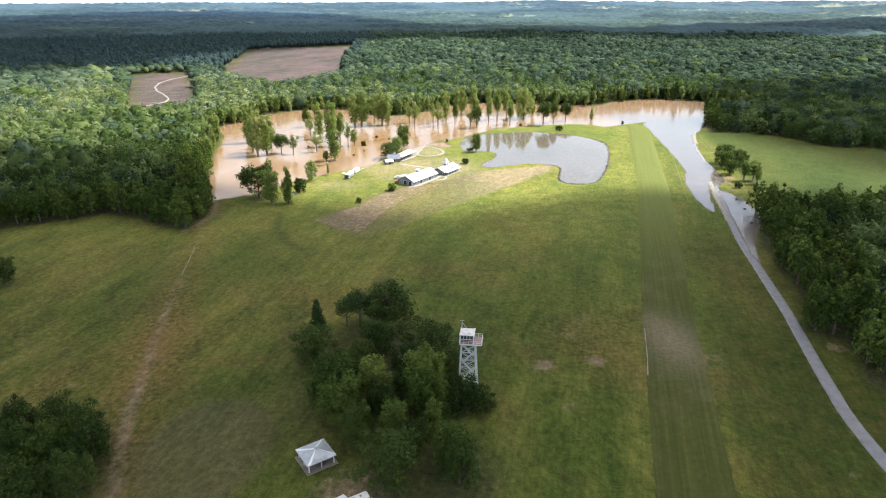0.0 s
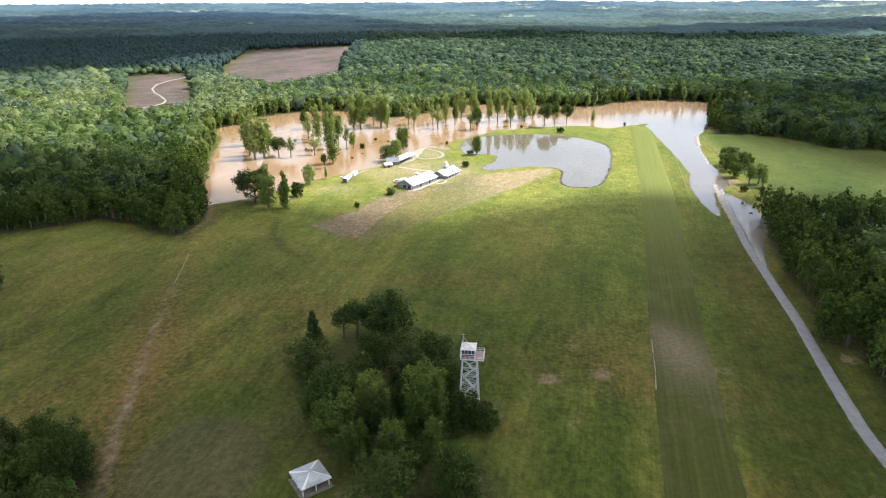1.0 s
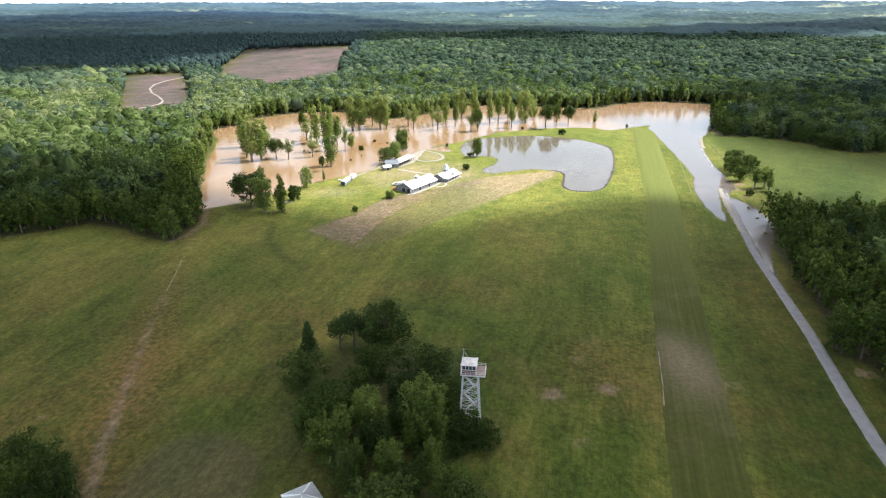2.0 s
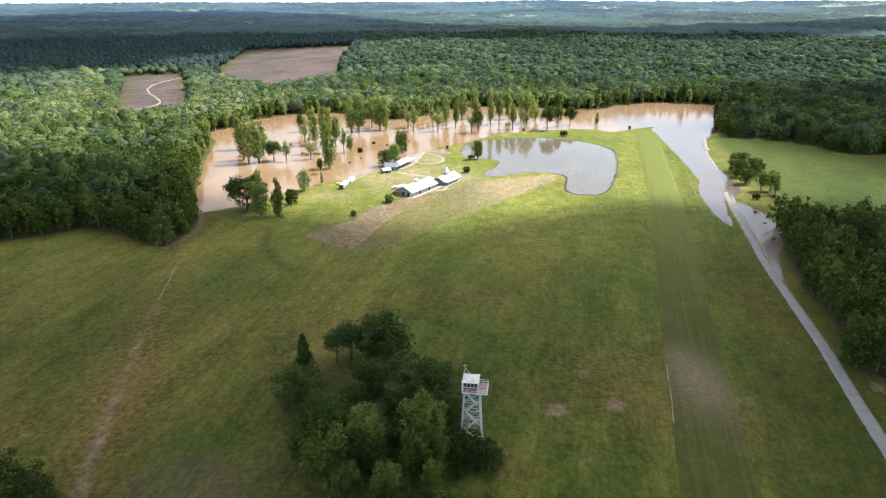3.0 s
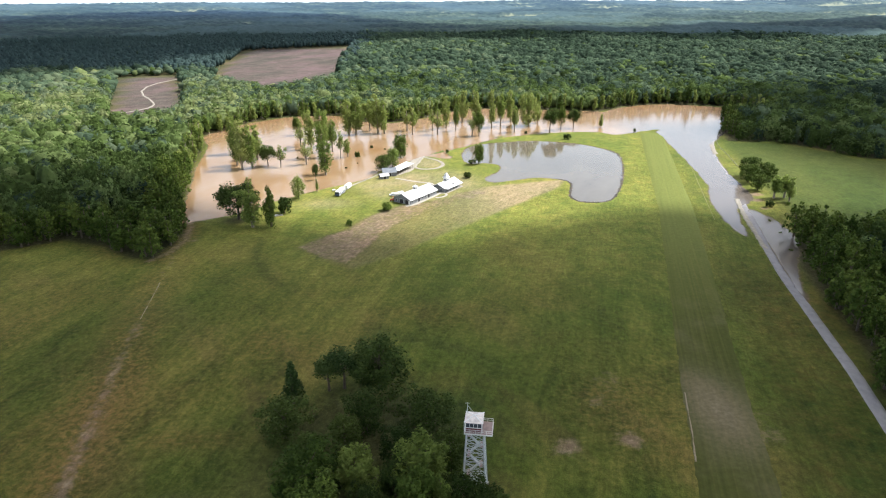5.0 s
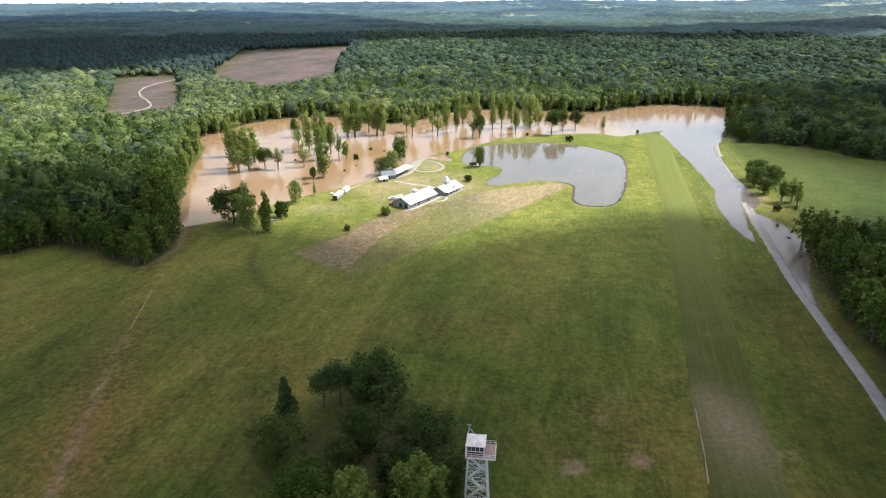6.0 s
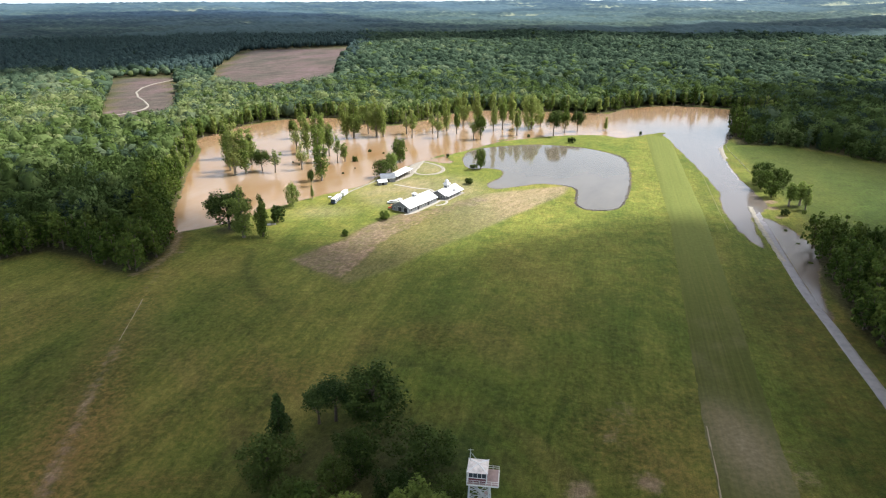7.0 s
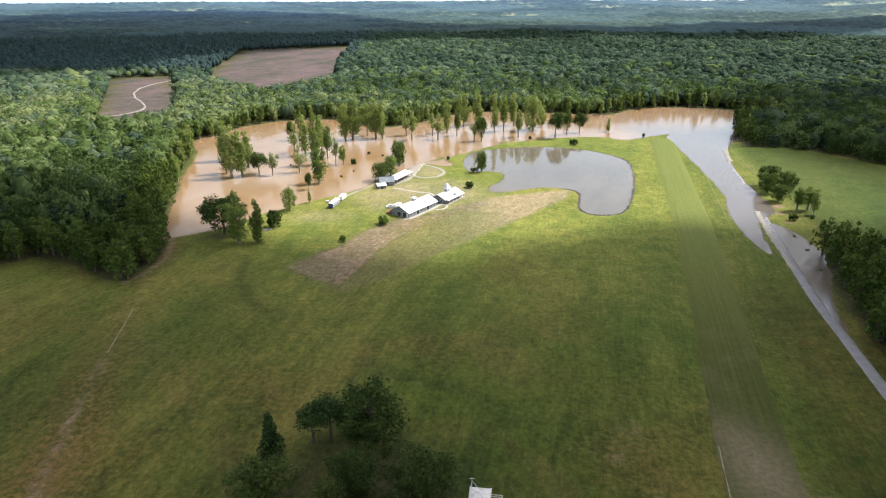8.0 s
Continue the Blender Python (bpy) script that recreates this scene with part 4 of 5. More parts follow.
# lawn trees and shrubs round the farm
FARM = [("oak_u", -97, 376, 21.5, 13.5, "large dark spreading oak on the flood's shore"), ("poplar_f", -86.5, 362.5, 27, 7.4, "tall dense green tree on the lawn"), ("poplar_d", -77, 363, 23, 5.2, "narrow dark green tree on the lawn"), ("shrub_a", -74, 385, 9.5, 4.6, "rounded dark evergreen shrub on the lawn"), ("bright_a", -71, 413, 13.5, 4.8, "round light green tree near the water"), ("poplar_b", -62, 427, 8, 2.0, "small thin tree at the water's edge"), ("oak_d", -12, 519, 18, 6.4, "dark green tree near the drive"), ("bright_a", -17, 488, 13.5, 6.6, "light green round tree behind the shed"), ("oak_c", -23, 475, 12, 7.0, "dark green round tree behind the shed")]
FARM += [("shrub_a", 128, 573, 4.6, 3.4, "dark round shrub by the pond"), ("oak_d", 45, 491, 14.5, 4.4, "green tree on the pond's small point"), ("shrub_b", 40, 493, 3, 2.6, "low green shrub on the pond's bank"), ("shrub_a", 34, 454, 4.2, 3.0, "small dark round shrub on the lawn"), ("shrub_b", -17, 387, 4.4, 3.9, "small brownish green bush beside the bare plot"), ("shrub_b", -36, 363, 2.8, 2.2, "small bush at the edge of the bare plot"), ("oak_a", 221, 444, 14, 7.5, "dark round tree beside the flooded lane"), ("oak_b", 229, 437, 11.5, 6.4, "dark round tree beside the flooded lane"), ("oak_b", 211, 414, 10, 5.6, "round green tree beside the flooded lane")]
FARM += [("oak_a", 214, 432, 12, 6.2, "dark round tree beside the flooded lane"), ("poplar_c", 212, 397, 14, 6.0, "feathery green tree by the meadow"), ("poplar_c", 219, 398, 14, 6.0, "feathery green tree by the meadow"), ("poplar_b", 217, 389, 14.5, 4.2, "slim light green tree by the meadow"), ("shrub_a", 201, 381, 3.6, 2.6, "dark round bush on the flooded bank"), ("shrub_b", 213, 383, 2.2, 1.4, "low dark bush in the grass"), ("poplar_b", 172, 627, 13, 3.8, "light green tree at the flood's edge")]
for key, x, y, h, r, lab in FARM:
    plant(key, x, y, h, r, lab)

# trees that stand in the flood
DROWNED = [("oak_s", -67, 456, 12.5, 2.6), ("poplar_a", -62, 469, 19, 5.4), ("poplar_b", -123, 487, 28, 6.6), ("poplar_a", -117, 491, 25, 6.0), ("poplar_b", -142, 535, 24, 6.0), ("oak_s", -107, 496, 17, 7.2), ("poplar_b", -119, 516, 21, 6.4), ("sparse_a", -97, 492, 15, 4.2), ("oak_t", -105, 607, 15, 4.4), ("poplar_a", -84, 550, 25, 5.2), ("sparse_b", -80, 499, 18, 4.6)]
DROWNED += [("poplar_a", -71, 519, 29, 5.6), ("poplar_c", -66, 540, 21, 4.6), ("sparse_a", -57, 517, 19, 3.4), ("poplar_c", -52, 521, 12, 3.6), ("shrub_b", -45, 521, 4.2, 1.6), ("poplar_a", -59, 604, 22, 5.8), ("poplar_b", -53, 606, 24, 6.6), ("poplar_c", -42, 622, 21, 4.4), ("poplar_b", -34, 610, 25, 6.4), ("poplar_a", -28, 609, 21, 4.8), ("sparse_b", -8, 620, 17, 5.2)]
DROWNED += [("sparse_a", -3, 603, 18, 5.0), ("sparse_a", 15, 619, 16, 3.7), ("sparse_b", 19, 602, 18, 4.8), ("poplar_a", 28, 630, 19, 4.0), ("poplar_c", 36, 617, 18, 3.4), ("sparse_b", 49, 593, 17, 3.8), ("oak_t", 55, 593, 19, 5.4), ("poplar_b", 70, 628, 25, 4.2), ("poplar_c", 79, 635, 22, 4.6)]
DROWNED += [("poplar_c", 88, 607, 17, 3.8), ("bright_a", 106, 638, 27, 8.8), ("poplar_b", 117, 651, 15, 2.8), ("oak_s", 119, 602, 20, 8.0), ("oak_t", 132, 616, 19, 4.6), ("oak_s", 145, 623, 17, 6.4),
            ("poplar_b", 45, 660, 22, 5.0), ("poplar_b", 60, 668, 21, 5.0), ("poplar_a", 92, 660, 22, 5.0), ("poplar_b", -130, 500, 23, 5.5), ("poplar_b", -73, 560, 24, 5.0), ("sparse_b", -94, 560, 20, 4.6)]
for key, x, y, h, r in DROWNED:
    lab = {"oak": "dark green tree standing in brown flood water", "poplar": "tall slender green tree standing in flood water", "sparse": "thin pale green tree standing in flood water",
           "bright": "large bright green tree standing in flood water", "shrub": "top of a bush above the flood water"}[key.split("_")[0]]
    far_shore = 1.18 if y > 590 else 1.06
    plant(key, x, y, far_shore * h * (1.2 if key[0] in "ps" else 1.0), far_shore * r * (1.22 if key[0] in "ps" else 1.0), lab, "trees in the flood")
for x, y, h in ((-36, 552, 2.4), (-50, 486, 1.6), (-25, 545, 1.6), (24, 529, 2.0), (97, 599, 2.2), (195, 601, 2.6), (-90, 520, 1.5), (-84, 512, 1.4), (-43, 500, 1.2)):
    plant("shrub_a", x, y, h + 0.9, h * 0.55, "top of a drowned bush above the flood", "bushes in the flood")

for x, y in ((189, 358), (185, 340), (177, 316)):
    plant("shrub_b", x, y, 1.1, 1.0, "drowned grassy bush in the roadside flood", "bushes in the flood")


# ---- woods ----
def scatter(x0, x1, y0, y1, gap, rng):
    """A jittered triangular planting."""
    ys = np.arange(y0, y1, gap * 0.866)
    pts = []
    for i, y in enumerate(ys):
        xs = np.arange(x0 + (i % 2) * gap / 2, x1, gap)
        pts.append(np.stack([xs, np.full(len(xs), y)], 1))
    p = np.concatenate(pts)
    return p + rng.uniform(-0.42, 0.42, p.shape) * gap


def wooded(x, y):
    """How deep a place lies in the woods, in metres (minus: outside)."""
    clear = inside_by(CLEARING, x, y)
    cuts = np.maximum(inside_by(CUT_WEST, x, y), inside_by(CUT_NORTH, x, y))
    return np.maximum(np.minimum(-clear, -cuts), inside_by(BELT, x, y))


wrng = np.random.default_rng(5)
p = scatter(-700, 800, 90, 1000, 8.2, wrng)
p = p[(np.abs(p[:, 0]) < 0.73 * p[:, 1] + 50) & (np.hypot(p[:, 0], p[:, 1]) < 960)]
deep = wooded(p[:, 0], p[:, 1])
p, deep = p[deep > 1.0], deep[deep > 1.0]
# the front rows of the near woods stand as single trees
front = ((p[:, 0] < -100) & (p[:, 1] < 470) & (deep < 20) & (p[:, 0] > -260)) | ((p[:, 0] > 125) & (p[:, 0] < 260) & (p[:, 1] > 110) & (p[:, 1] < 350) & (deep < 26))
near = p[front]
for x, y in near[:290]:
    kinds = ("wood_a", "wood_b", "wood_c", "wood_b") if x > 0 else ("wood_a", "wood_b", "wood_c", "wood_a", "wood_b")
    key = kinds[int(prng.integers(len(kinds)))]
    plant(key, x, y, 13 + 5 * prng.random(), 4.4 + 1.5 * prng.random(), "leafy green tree in the dense wood's front rows", "trees at the wood's edge")


def lump(seed, cards_n, sub):
    """A ragged crown for the far woods: an uneven mass with leaf sprigs standing off it; 1 m radius, 1 m high."""
    rng = np.random.default_rng(seed)
    bm = bmesh.new()
    bmesh.ops.create_icosphere(bm, subdivisions=sub, radius=1.0)
    dirs = rng.normal(size=(7, 3))
    dirs /= np.linalg.norm(dirs, axis=1, keepdims=True)
    for v in bm.verts:
        d = np.array(v.co)
        k = 0.62 + 0.36 * max(0, float(np.max(dirs @ d))) ** 6 + rng.uniform(-0.12, 0.12)
        v.co = Vector((d[0] * k, d[1] * k, 0.54 + 0.47 * d[2] * k))
    bmesh.ops.triangulate(bm, faces=bm.faces)
    bm.verts.index_update()
    low = [f for f in bm.faces if f.calc_center_median().z < 0.2]
    bmesh.ops.delete(bm, geom=low, context="FACES")
    bm.verts.index_update()
    v = np.array([w.co for w in bm.verts])
    t = np.array([[w.index for w in f.verts] for f in bm.faces])
    bm.free()
    if cards_n:
        d = rng.normal(size=(cards_n, 3))
        d /= np.linalg.norm(d, axis=1, keepdims=True)
        d[:, 2] = np.where(d[:, 2] < -0.5, -d[:, 2], d[:, 2])
        blob = np.argmax(d @ dirs.T, axis=1)
        bulge = 0.74 + 0.34 * np.take_along_axis(d @ dirs.T, blob[:, None], 1)[:, 0] ** 3
        c = np.array([0, 0, 0.54]) + d * np.array([1, 1, 0.47]) * (bulge * rng.uniform(0.78, 1.08, cards_n))[:, None]
        n = d + rng.normal(size=d.shape) * 0.24
        n /= np.linalg.norm(n, axis=1, keepdims=True)
        a = np.cross(n, rng.normal(size=d.shape))
        a /= np.linalg.norm(a, axis=1, keepdims=True)
        b = np.cross(n, a)
        sz = rng.uniform(0.09, 0.22, cards_n)[:, None]
        f = np.array([1, 1, 0.45])
        cv = np.stack([c + a * sz * f, c - a * sz * 0.6 * f + b * sz * f, c - a * sz * 0.6 * f - b * sz * f], 1).reshape(-1, 3)
        v, t = joined([(v, t), (cv, np.arange(3 * cards_n).reshape(-1, 3))])
    return v, t


def leafy(seed):
    """A crown of leaf sprigs in clumps for the near woods; 1 m radius, 1 m high."""
    cs, cen, nor, rng = tree_meshes(seed, "round", 20, 20)
    scale = np.array([6.0, 6.0, 17.0])
    v, t = cards(cen * scale, nor, 0.85, rng)
    return v / scale, t


def woods(name, pts, kinds, wide, high, mat, label, pine_of):
    """Many far trees in one mesh."""
    rng = np.random.default_rng(len(pts))
    which = rng.integers(len(kinds), size=len(pts))
    vs, ts, tint, pine, hazed, n = [], [], [], [], [], 0
    ground_z = land(pts[:, 0], pts[:, 1])
    for j, (tv, tt) in enumerate(kinds):
        sel = np.nonzero(which == j)[0]
        if not len(sel):
            continue
        m = len(sel)
        an = rng.uniform(0, 6.283, m)
        pn = pine_of(pts[sel, 0], pts[sel, 1], rng)
        big = rng.random(m) < 0.10
        r = np.exp(rng.normal(0, 0.24, m)) * wide * (1 - 0.3 * pn) * np.where(big, 1.3, 0.95)
        h = (rng.uniform(0.70, 1.12, m) + 0.25 * big + 0.10 * wave(pts[sel, 0], pts[sel, 1], 150, 3)) * high * (1 + 0.15 * pn)
        ca, sa = np.cos(an)[:, None], np.sin(an)[:, None]
        x = (tv[None, :, 0] * ca - tv[None, :, 1] * sa) * r[:, None] + pts[sel, 0][:, None]
        y = (tv[None, :, 0] * sa + tv[None, :, 1] * ca) * r[:, None] + pts[sel, 1][:, None]
        z = (tv[None, :, 2] - 0.14) * 1.16 * h[:, None] + ground_z[sel][:, None]
        vs.append(np.stack([x, y, z], 2).reshape(-1, 3))
        ts.append((tt[None] + (np.arange(m) * len(tv))[:, None, None]).reshape(-1, 3) + n)
        # Spring-green sunlit stands tinted lighter, shaded east darker: light put into the tint.
        sunny = 0.36 * ease(-pts[sel, 0], 60, 160) * ease(pts[sel, 1], 500, 690) * ease(pts[sel, 1], 1150, 950) + 0.22 * ease(pts[sel, 0], -120, -40) * ease(pts[sel, 0], 260, 180) * ease(pts[sel, 1], 860, 740) - 0.16 * ease(pts[sel, 0], 120, 260)
        tint.append(np.repeat(np.clip(0.85 * rng.random(m) ** 1.3 + 0.06 + 0.24 * wave(pts[sel, 0], pts[sel, 1], 48, 6) + 0.22 * wave(pts[sel, 0], pts[sel, 1], 170, 1) + sunny, 0, 1.3), len(tv)))
        pine.append(np.repeat(pn, len(tv)))
        # The farther a crown, the likelier its colour holds painted haze.
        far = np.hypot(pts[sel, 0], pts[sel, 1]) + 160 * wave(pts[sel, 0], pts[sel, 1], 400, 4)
        hazed.append(np.repeat((rng.random(m) < 0.12 + 0.85 * ease(far, 520, 1250)).astype(float), len(tv)))
        n += m * len(tv)
    soft = np.ones(sum(len(q) for q in ts), bool)
    me = tri_mesh(name, np.concatenate(vs), np.concatenate(ts), [mat], tint=np.concatenate(tint), pine=np.concatenate(pine), hazed=np.concatenate(hazed))
    me.polygons.foreach_set("use_smooth", soft)
    return tagged(new(name, me), label, "woods", kind="stuff")


def pine_mid(x, y, rng):
    return np.zeros(len(x))


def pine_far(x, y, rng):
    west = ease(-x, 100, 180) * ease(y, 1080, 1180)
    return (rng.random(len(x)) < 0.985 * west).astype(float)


shore = ~front & (deep < 10.5) & (p[:, 1] > 372)
wet_side = water_depth(p[:, 0], p[:, 1])[0] > -18
for x, y in p[shore & wet_side][:300]:
    key = ("shore_a", "shore_b", "shore_c", "shore_a")[int(prng.integers(4))] if x < 140 else ("shore_c", "wood_a", "shore_a", "wood_c")[int(prng.integers(4))]
    plant(key, x, y, 14 + 7 * prng.random(), 4.2 + 1.6 * prng.random(), "tall leafy green tree at the flooded wood's edge", "trees on the flood's shore")
front = front | (shore & wet_side)
near_wood = ~front & (deep < 75) & (((p[:, 0] < -95) & (p[:, 0] > -340) & (p[:, 1] < 500)) | ((p[:, 0] > 120) & (p[:, 0] < 345) & (p[:, 1] < 345)) | ((p[:, 0] > 225) & (p[:, 1] > 430) & (p[:, 1] < 720) & (deep < 28)))
woods("near_woodland", p[near_wood], [leafy(60 + i) for i in range(6)], 6.0, 15.5, M_WOODS, "dense leafy wood behind the front row of trees", pine_mid)
front = front | near_wood
rest = p[~front]
mid_range = np.hypot(rest[:, 0], rest[:, 1]) < 700
woods("woodland", rest[mid_range], [lump(i, 66, 2) for i in range(9)], 6.7, 15.5, M_WOODS, "dense mixed green woodland round the fields", pine_mid)
woods("woodland", rest[~mid_range], [lump(40 + i, 44, 1) for i in range(9)], 6.9, 15.5, M_WOODS, "dense mixed green woodland behind the flood", pine_mid)
p2 = scatter(-1800, 1800, 500, 2420, 12.4, wrng)
d2 = np.hypot(p2[:, 0], p2[:, 1])
p2 = p2[(np.abs(p2[:, 0]) < 0.72 * p2[:, 1] + 20) & (d2 > 955) & (d2 < 2230 + 150 * wave(p2[:, 0], p2[:, 1], 900, 2))]
p2 = p2[wooded(p2[:, 0], p2[:, 1]) > 1.0]
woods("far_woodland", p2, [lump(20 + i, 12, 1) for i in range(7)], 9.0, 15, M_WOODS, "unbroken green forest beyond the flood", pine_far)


def canopy():
    """The roof of the forest on the far hills, lumpy with crowns."""
    an = np.radians(np.arange(44, 136.01, 0.22))
    rr = [2000.0]
    while rr[-1] < 6000:
        rr.append(rr[-1] * 1.007)
    A, R = np.meshgrid(an, np.array(rr))
    rng = np.random.default_rng(3)
    A = A + rng.uniform(-0.0012, 0.0012, A.shape)
    R = R + rng.uniform(-4, 4, R.shape)
    x, y = (R * np.cos(A)).ravel(), (35 + R * np.sin(A)).ravel()
    tint = rng.random(len(x))
    meadow = ease(wave(x * 0.35, y, 420, 6), 0.28, 0.45) * ease(y, 2400, 2900)
    z = land(x, y) + (13 + 7 * rng.random(len(x)) + 4 * wave(x, y, 160, 2)) * (1 - 0.9 * meadow)
    tint = np.clip(0.62 * tint + 0.75 * meadow, 0, 1.25)
    z -= 16 * ease(-R.ravel(), -2200, -2050)
    nx, ny = len(an), len(rr)
    q = (np.arange(ny - 1)[:, None] * nx + np.arange(nx - 1)[None]).ravel()
    t = np.concatenate([np.stack([q, q + nx + 1, q + 1], 1), np.stack([q, q + nx, q + nx + 1], 1)])
    # The far mask sets how strongly the painted haze glows.
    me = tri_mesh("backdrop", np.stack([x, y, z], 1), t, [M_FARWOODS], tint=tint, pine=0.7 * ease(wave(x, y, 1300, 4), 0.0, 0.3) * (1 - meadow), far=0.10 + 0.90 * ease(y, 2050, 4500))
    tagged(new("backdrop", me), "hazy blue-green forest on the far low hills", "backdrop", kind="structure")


canopy()


# ---- the lookout tower ----
def tower():
    T = thing("lookout_tower", pose(13.1, 165.6, 0, 0, 0, -10), "tall white steel lattice lookout tower with a small glazed cab", "tower")
    deck_z, b0, b1 = 18.4, 2.9, 1.95
    corner = [(-1, -1), (1, -1), (1, 1), (-1, 1)]

    def at(i, z):
        b = b0 + (b1 - b0) * z / deck_z
        return Vector((corner[i % 4][0] * b, corner[i % 4][1] * b, z))

    for i in range(4):
        part("footing", box((0.9, 0.9, 0.5), (*at(i, 0)[:2], -0.2), bevel=0.04), M_CONCRETE, T, "concrete footing")
        part("leg", beam(at(i, 0), at(i, deck_z), 0.2), M_STEEL, T)
    levels = [0.3, 2.9, 5.5, 8.0, 10.6, 13.1, 15.6, 18.1]
    for a, b in zip(levels[:-1], levels[1:]):
        for i in range(4):
            part("girt", beam(at(i, b), at(i + 1, b), 0.11), M_STEEL, T)
            part("brace", beam(at(i, a), at(i + 1, b), 0.085), M_STEEL, T)
            part("brace", beam(at(i + 1, a), at(i, b), 0.085), M_STEEL, T)
    z, side = 0.0, 1
    while z < deck_z - 1:
        z1 = min(z + 2.8, deck_z)
        s = 1.25
        flight = bmesh.new()
        for k in (-0.4, 0.4):
            beam((-s * side, k * 1.0 + 0.5 * side, z), (s * side, k + 0.5 * side, z1), 0.08, flight, 0.22)
        for j in range(1, 12):
            u = j / 12
            box((0.26, 0.8, 0.04), (-s * side + 2 * s * side * u, 0.5 * side, z + (z1 - z) * u), bm=flight)
        part("stair_flight", flight, M_STEEL, T)
        part("landing", box((0.8, 2.2, 0.08), (s * side * 1.15, 0, z1 - 0.1)), M_DECK, T)
        z, side = z1, -side
    deck = part("deck", box((6.5, 5.0, 0.22), (0.8, 0.1, deck_z), bevel=0.03), M_DECK, T, "weathered reddish deck boards")
    for i in range(22):
        part("deck_board", box((0.26, 4.96, 0.03), (-2.3 + i * 0.295, 0.1, deck_z + 0.222)), M_DECK, deck)
    x0, x1, y0, y1, rz = -2.38, 3.98, -2.33, 2.53, deck_z + 0.22
    posts = [(x0 + (x1 - x0) * i / 5, y) for i in range(6) for y in (y0, y1)] + [(x, y0 + (y1 - y0) * i / 4) for i in (1, 2, 3) for x in (x0, x1)]
    for x, y in posts:
        part("rail_post", box((0.07, 0.07, 1.0), (x, y, rz)), M_WHITE, T)
    for h in (0.5, 0.98):
        for a, b in (((x0, y0), (x1, y0)), ((x1, y0), (x1, y1)), ((x1, y1), (x0, y1)), ((x0, y1), (x0, y0))):
            part("rail", beam((*a, rz + h), (*b, rz + h), 0.06), M_WHITE, T)
    part("skirt", box((6.5, 0.06, 0.30), (0.8, -2.44, deck_z - 0.06)), M_WHITE, T)
    part("skirt", box((0.06, 5.0, 0.30), (4.09, 0.1, deck_z - 0.06)), M_WHITE, T)
    w = 3.9
    cx = -0.3
    for sx, sy, lx, ly in ((0, -1, w, 0.12), (0, 1, w, 0.12), (-1, 0, 0.12, w - 0.24), (1, 0, 0.12, w - 0.24)):
        part("cab_wall", box((lx, ly, 1.25), (cx + sx * (w / 2 - 0.06), sy * (w / 2 - 0.06), rz)), M_MAROON, T, "dark maroon boarded wall")
    for i in range(4):
        c = corner[i]
        part("corner_post", box((0.2, 0.2, 2.8), (cx + c[0] * (w / 2 - 0.04), c[1] * (w / 2 - 0.04), rz)), M_WHITE, T)
    for s in range(4):
        m = Matrix.Translation((cx, 0, rz)) @ Matrix.Rotation(s * math.pi / 2, 4, "Z")
        for k in range(4):
            gw = (w - 0.3) / 4
            bm = box((gw - 0.08, 0.03, 1.3), (-w / 2 + 0.15 + gw * (k + 0.5), -w / 2 + 0.06, 1.29))
            bm.transform(m)
            win = part("window", bm, M_GLASS, T, "dark glazed window pane")
            if k:
                bm = box((0.09, 0.12, 1.4), (-w / 2 + 0.15 + gw * k, -w / 2 + 0.06, 1.25))
                bm.transform(m)
                part("mullion", bm, M_WHITE, T)
        for zz in (1.24, 2.58):
            bm = box((w - 0.2, 0.16, 0.12), (0, -w / 2 + 0.05, zz))
            bm.transform(m)
            part("window_frame", bm, M_WHITE, T)
    ev, ap = rz + 2.78, rz + 3.35
    e = w / 2 + 0.2
    roof = bmesh.new()
    ring = [roof.verts.new((cx + c[0] * e, c[1] * e, ev)) for c in corner]
    low = [roof.verts.new((cx + c[0] * e, c[1] * e, ev - 0.14)) for c in corner]
    tip = [roof.verts.new((cx + c[0] * 0.25, c[1] * 0.25, ap)) for c in corner]
    for i in range(4):
        j = (i + 1) % 4
        roof.faces.new((ring[i], ring[j], tip[j], tip[i]))
        roof.faces.new((low[i], low[j], ring[j], ring[i]))
    roof.faces.new(tip)
    roof.faces.new(low[::-1])
    bmesh.ops.recalc_face_normals(roof, faces=roof.faces)
    rf = part("roof", roof, M_ROOFRUST, T, "white painted low hipped roof")
    for c in corner:
        part("hip_cap", beam((cx + c[0] * e, c[1] * e, ev + 0.03), (cx, 0, ap + 0.12), 0.14), M_TINLITE, rf)
    part("roof_vent", box((0.7, 0.6, 0.12), (cx - 0.9, 0.7, ap - 0.42), bevel=0.02), M_MAROON, rf)
    part("antenna_mast", pipe((-2.0, 1.2, rz), (-2.0, 1.2, rz + 6.0), 0.07, 0.045), M_STEEL, T)
    part("antenna_arm", pipe((-2.55, 1.2, rz + 5.7), (-1.4, 1.2, rz + 5.8), 0.04, 0.04), M_STEEL, T)
    for b in ((-2.45, -2.5), (0.9, 1.4), (-0.2, 2.4)):
        part("guy_wire", pipe((-2.0, 1.2, rz + 5.2), (*b, rz + 1.3), 0.03, 0.03, 5), M_STEEL, T)
    part("whip_antenna", pipe((-2.45, -2.3, rz), (-2.45, -2.3, rz + 3.6), 0.04, 0.02), M_WHITE, T)


tower()


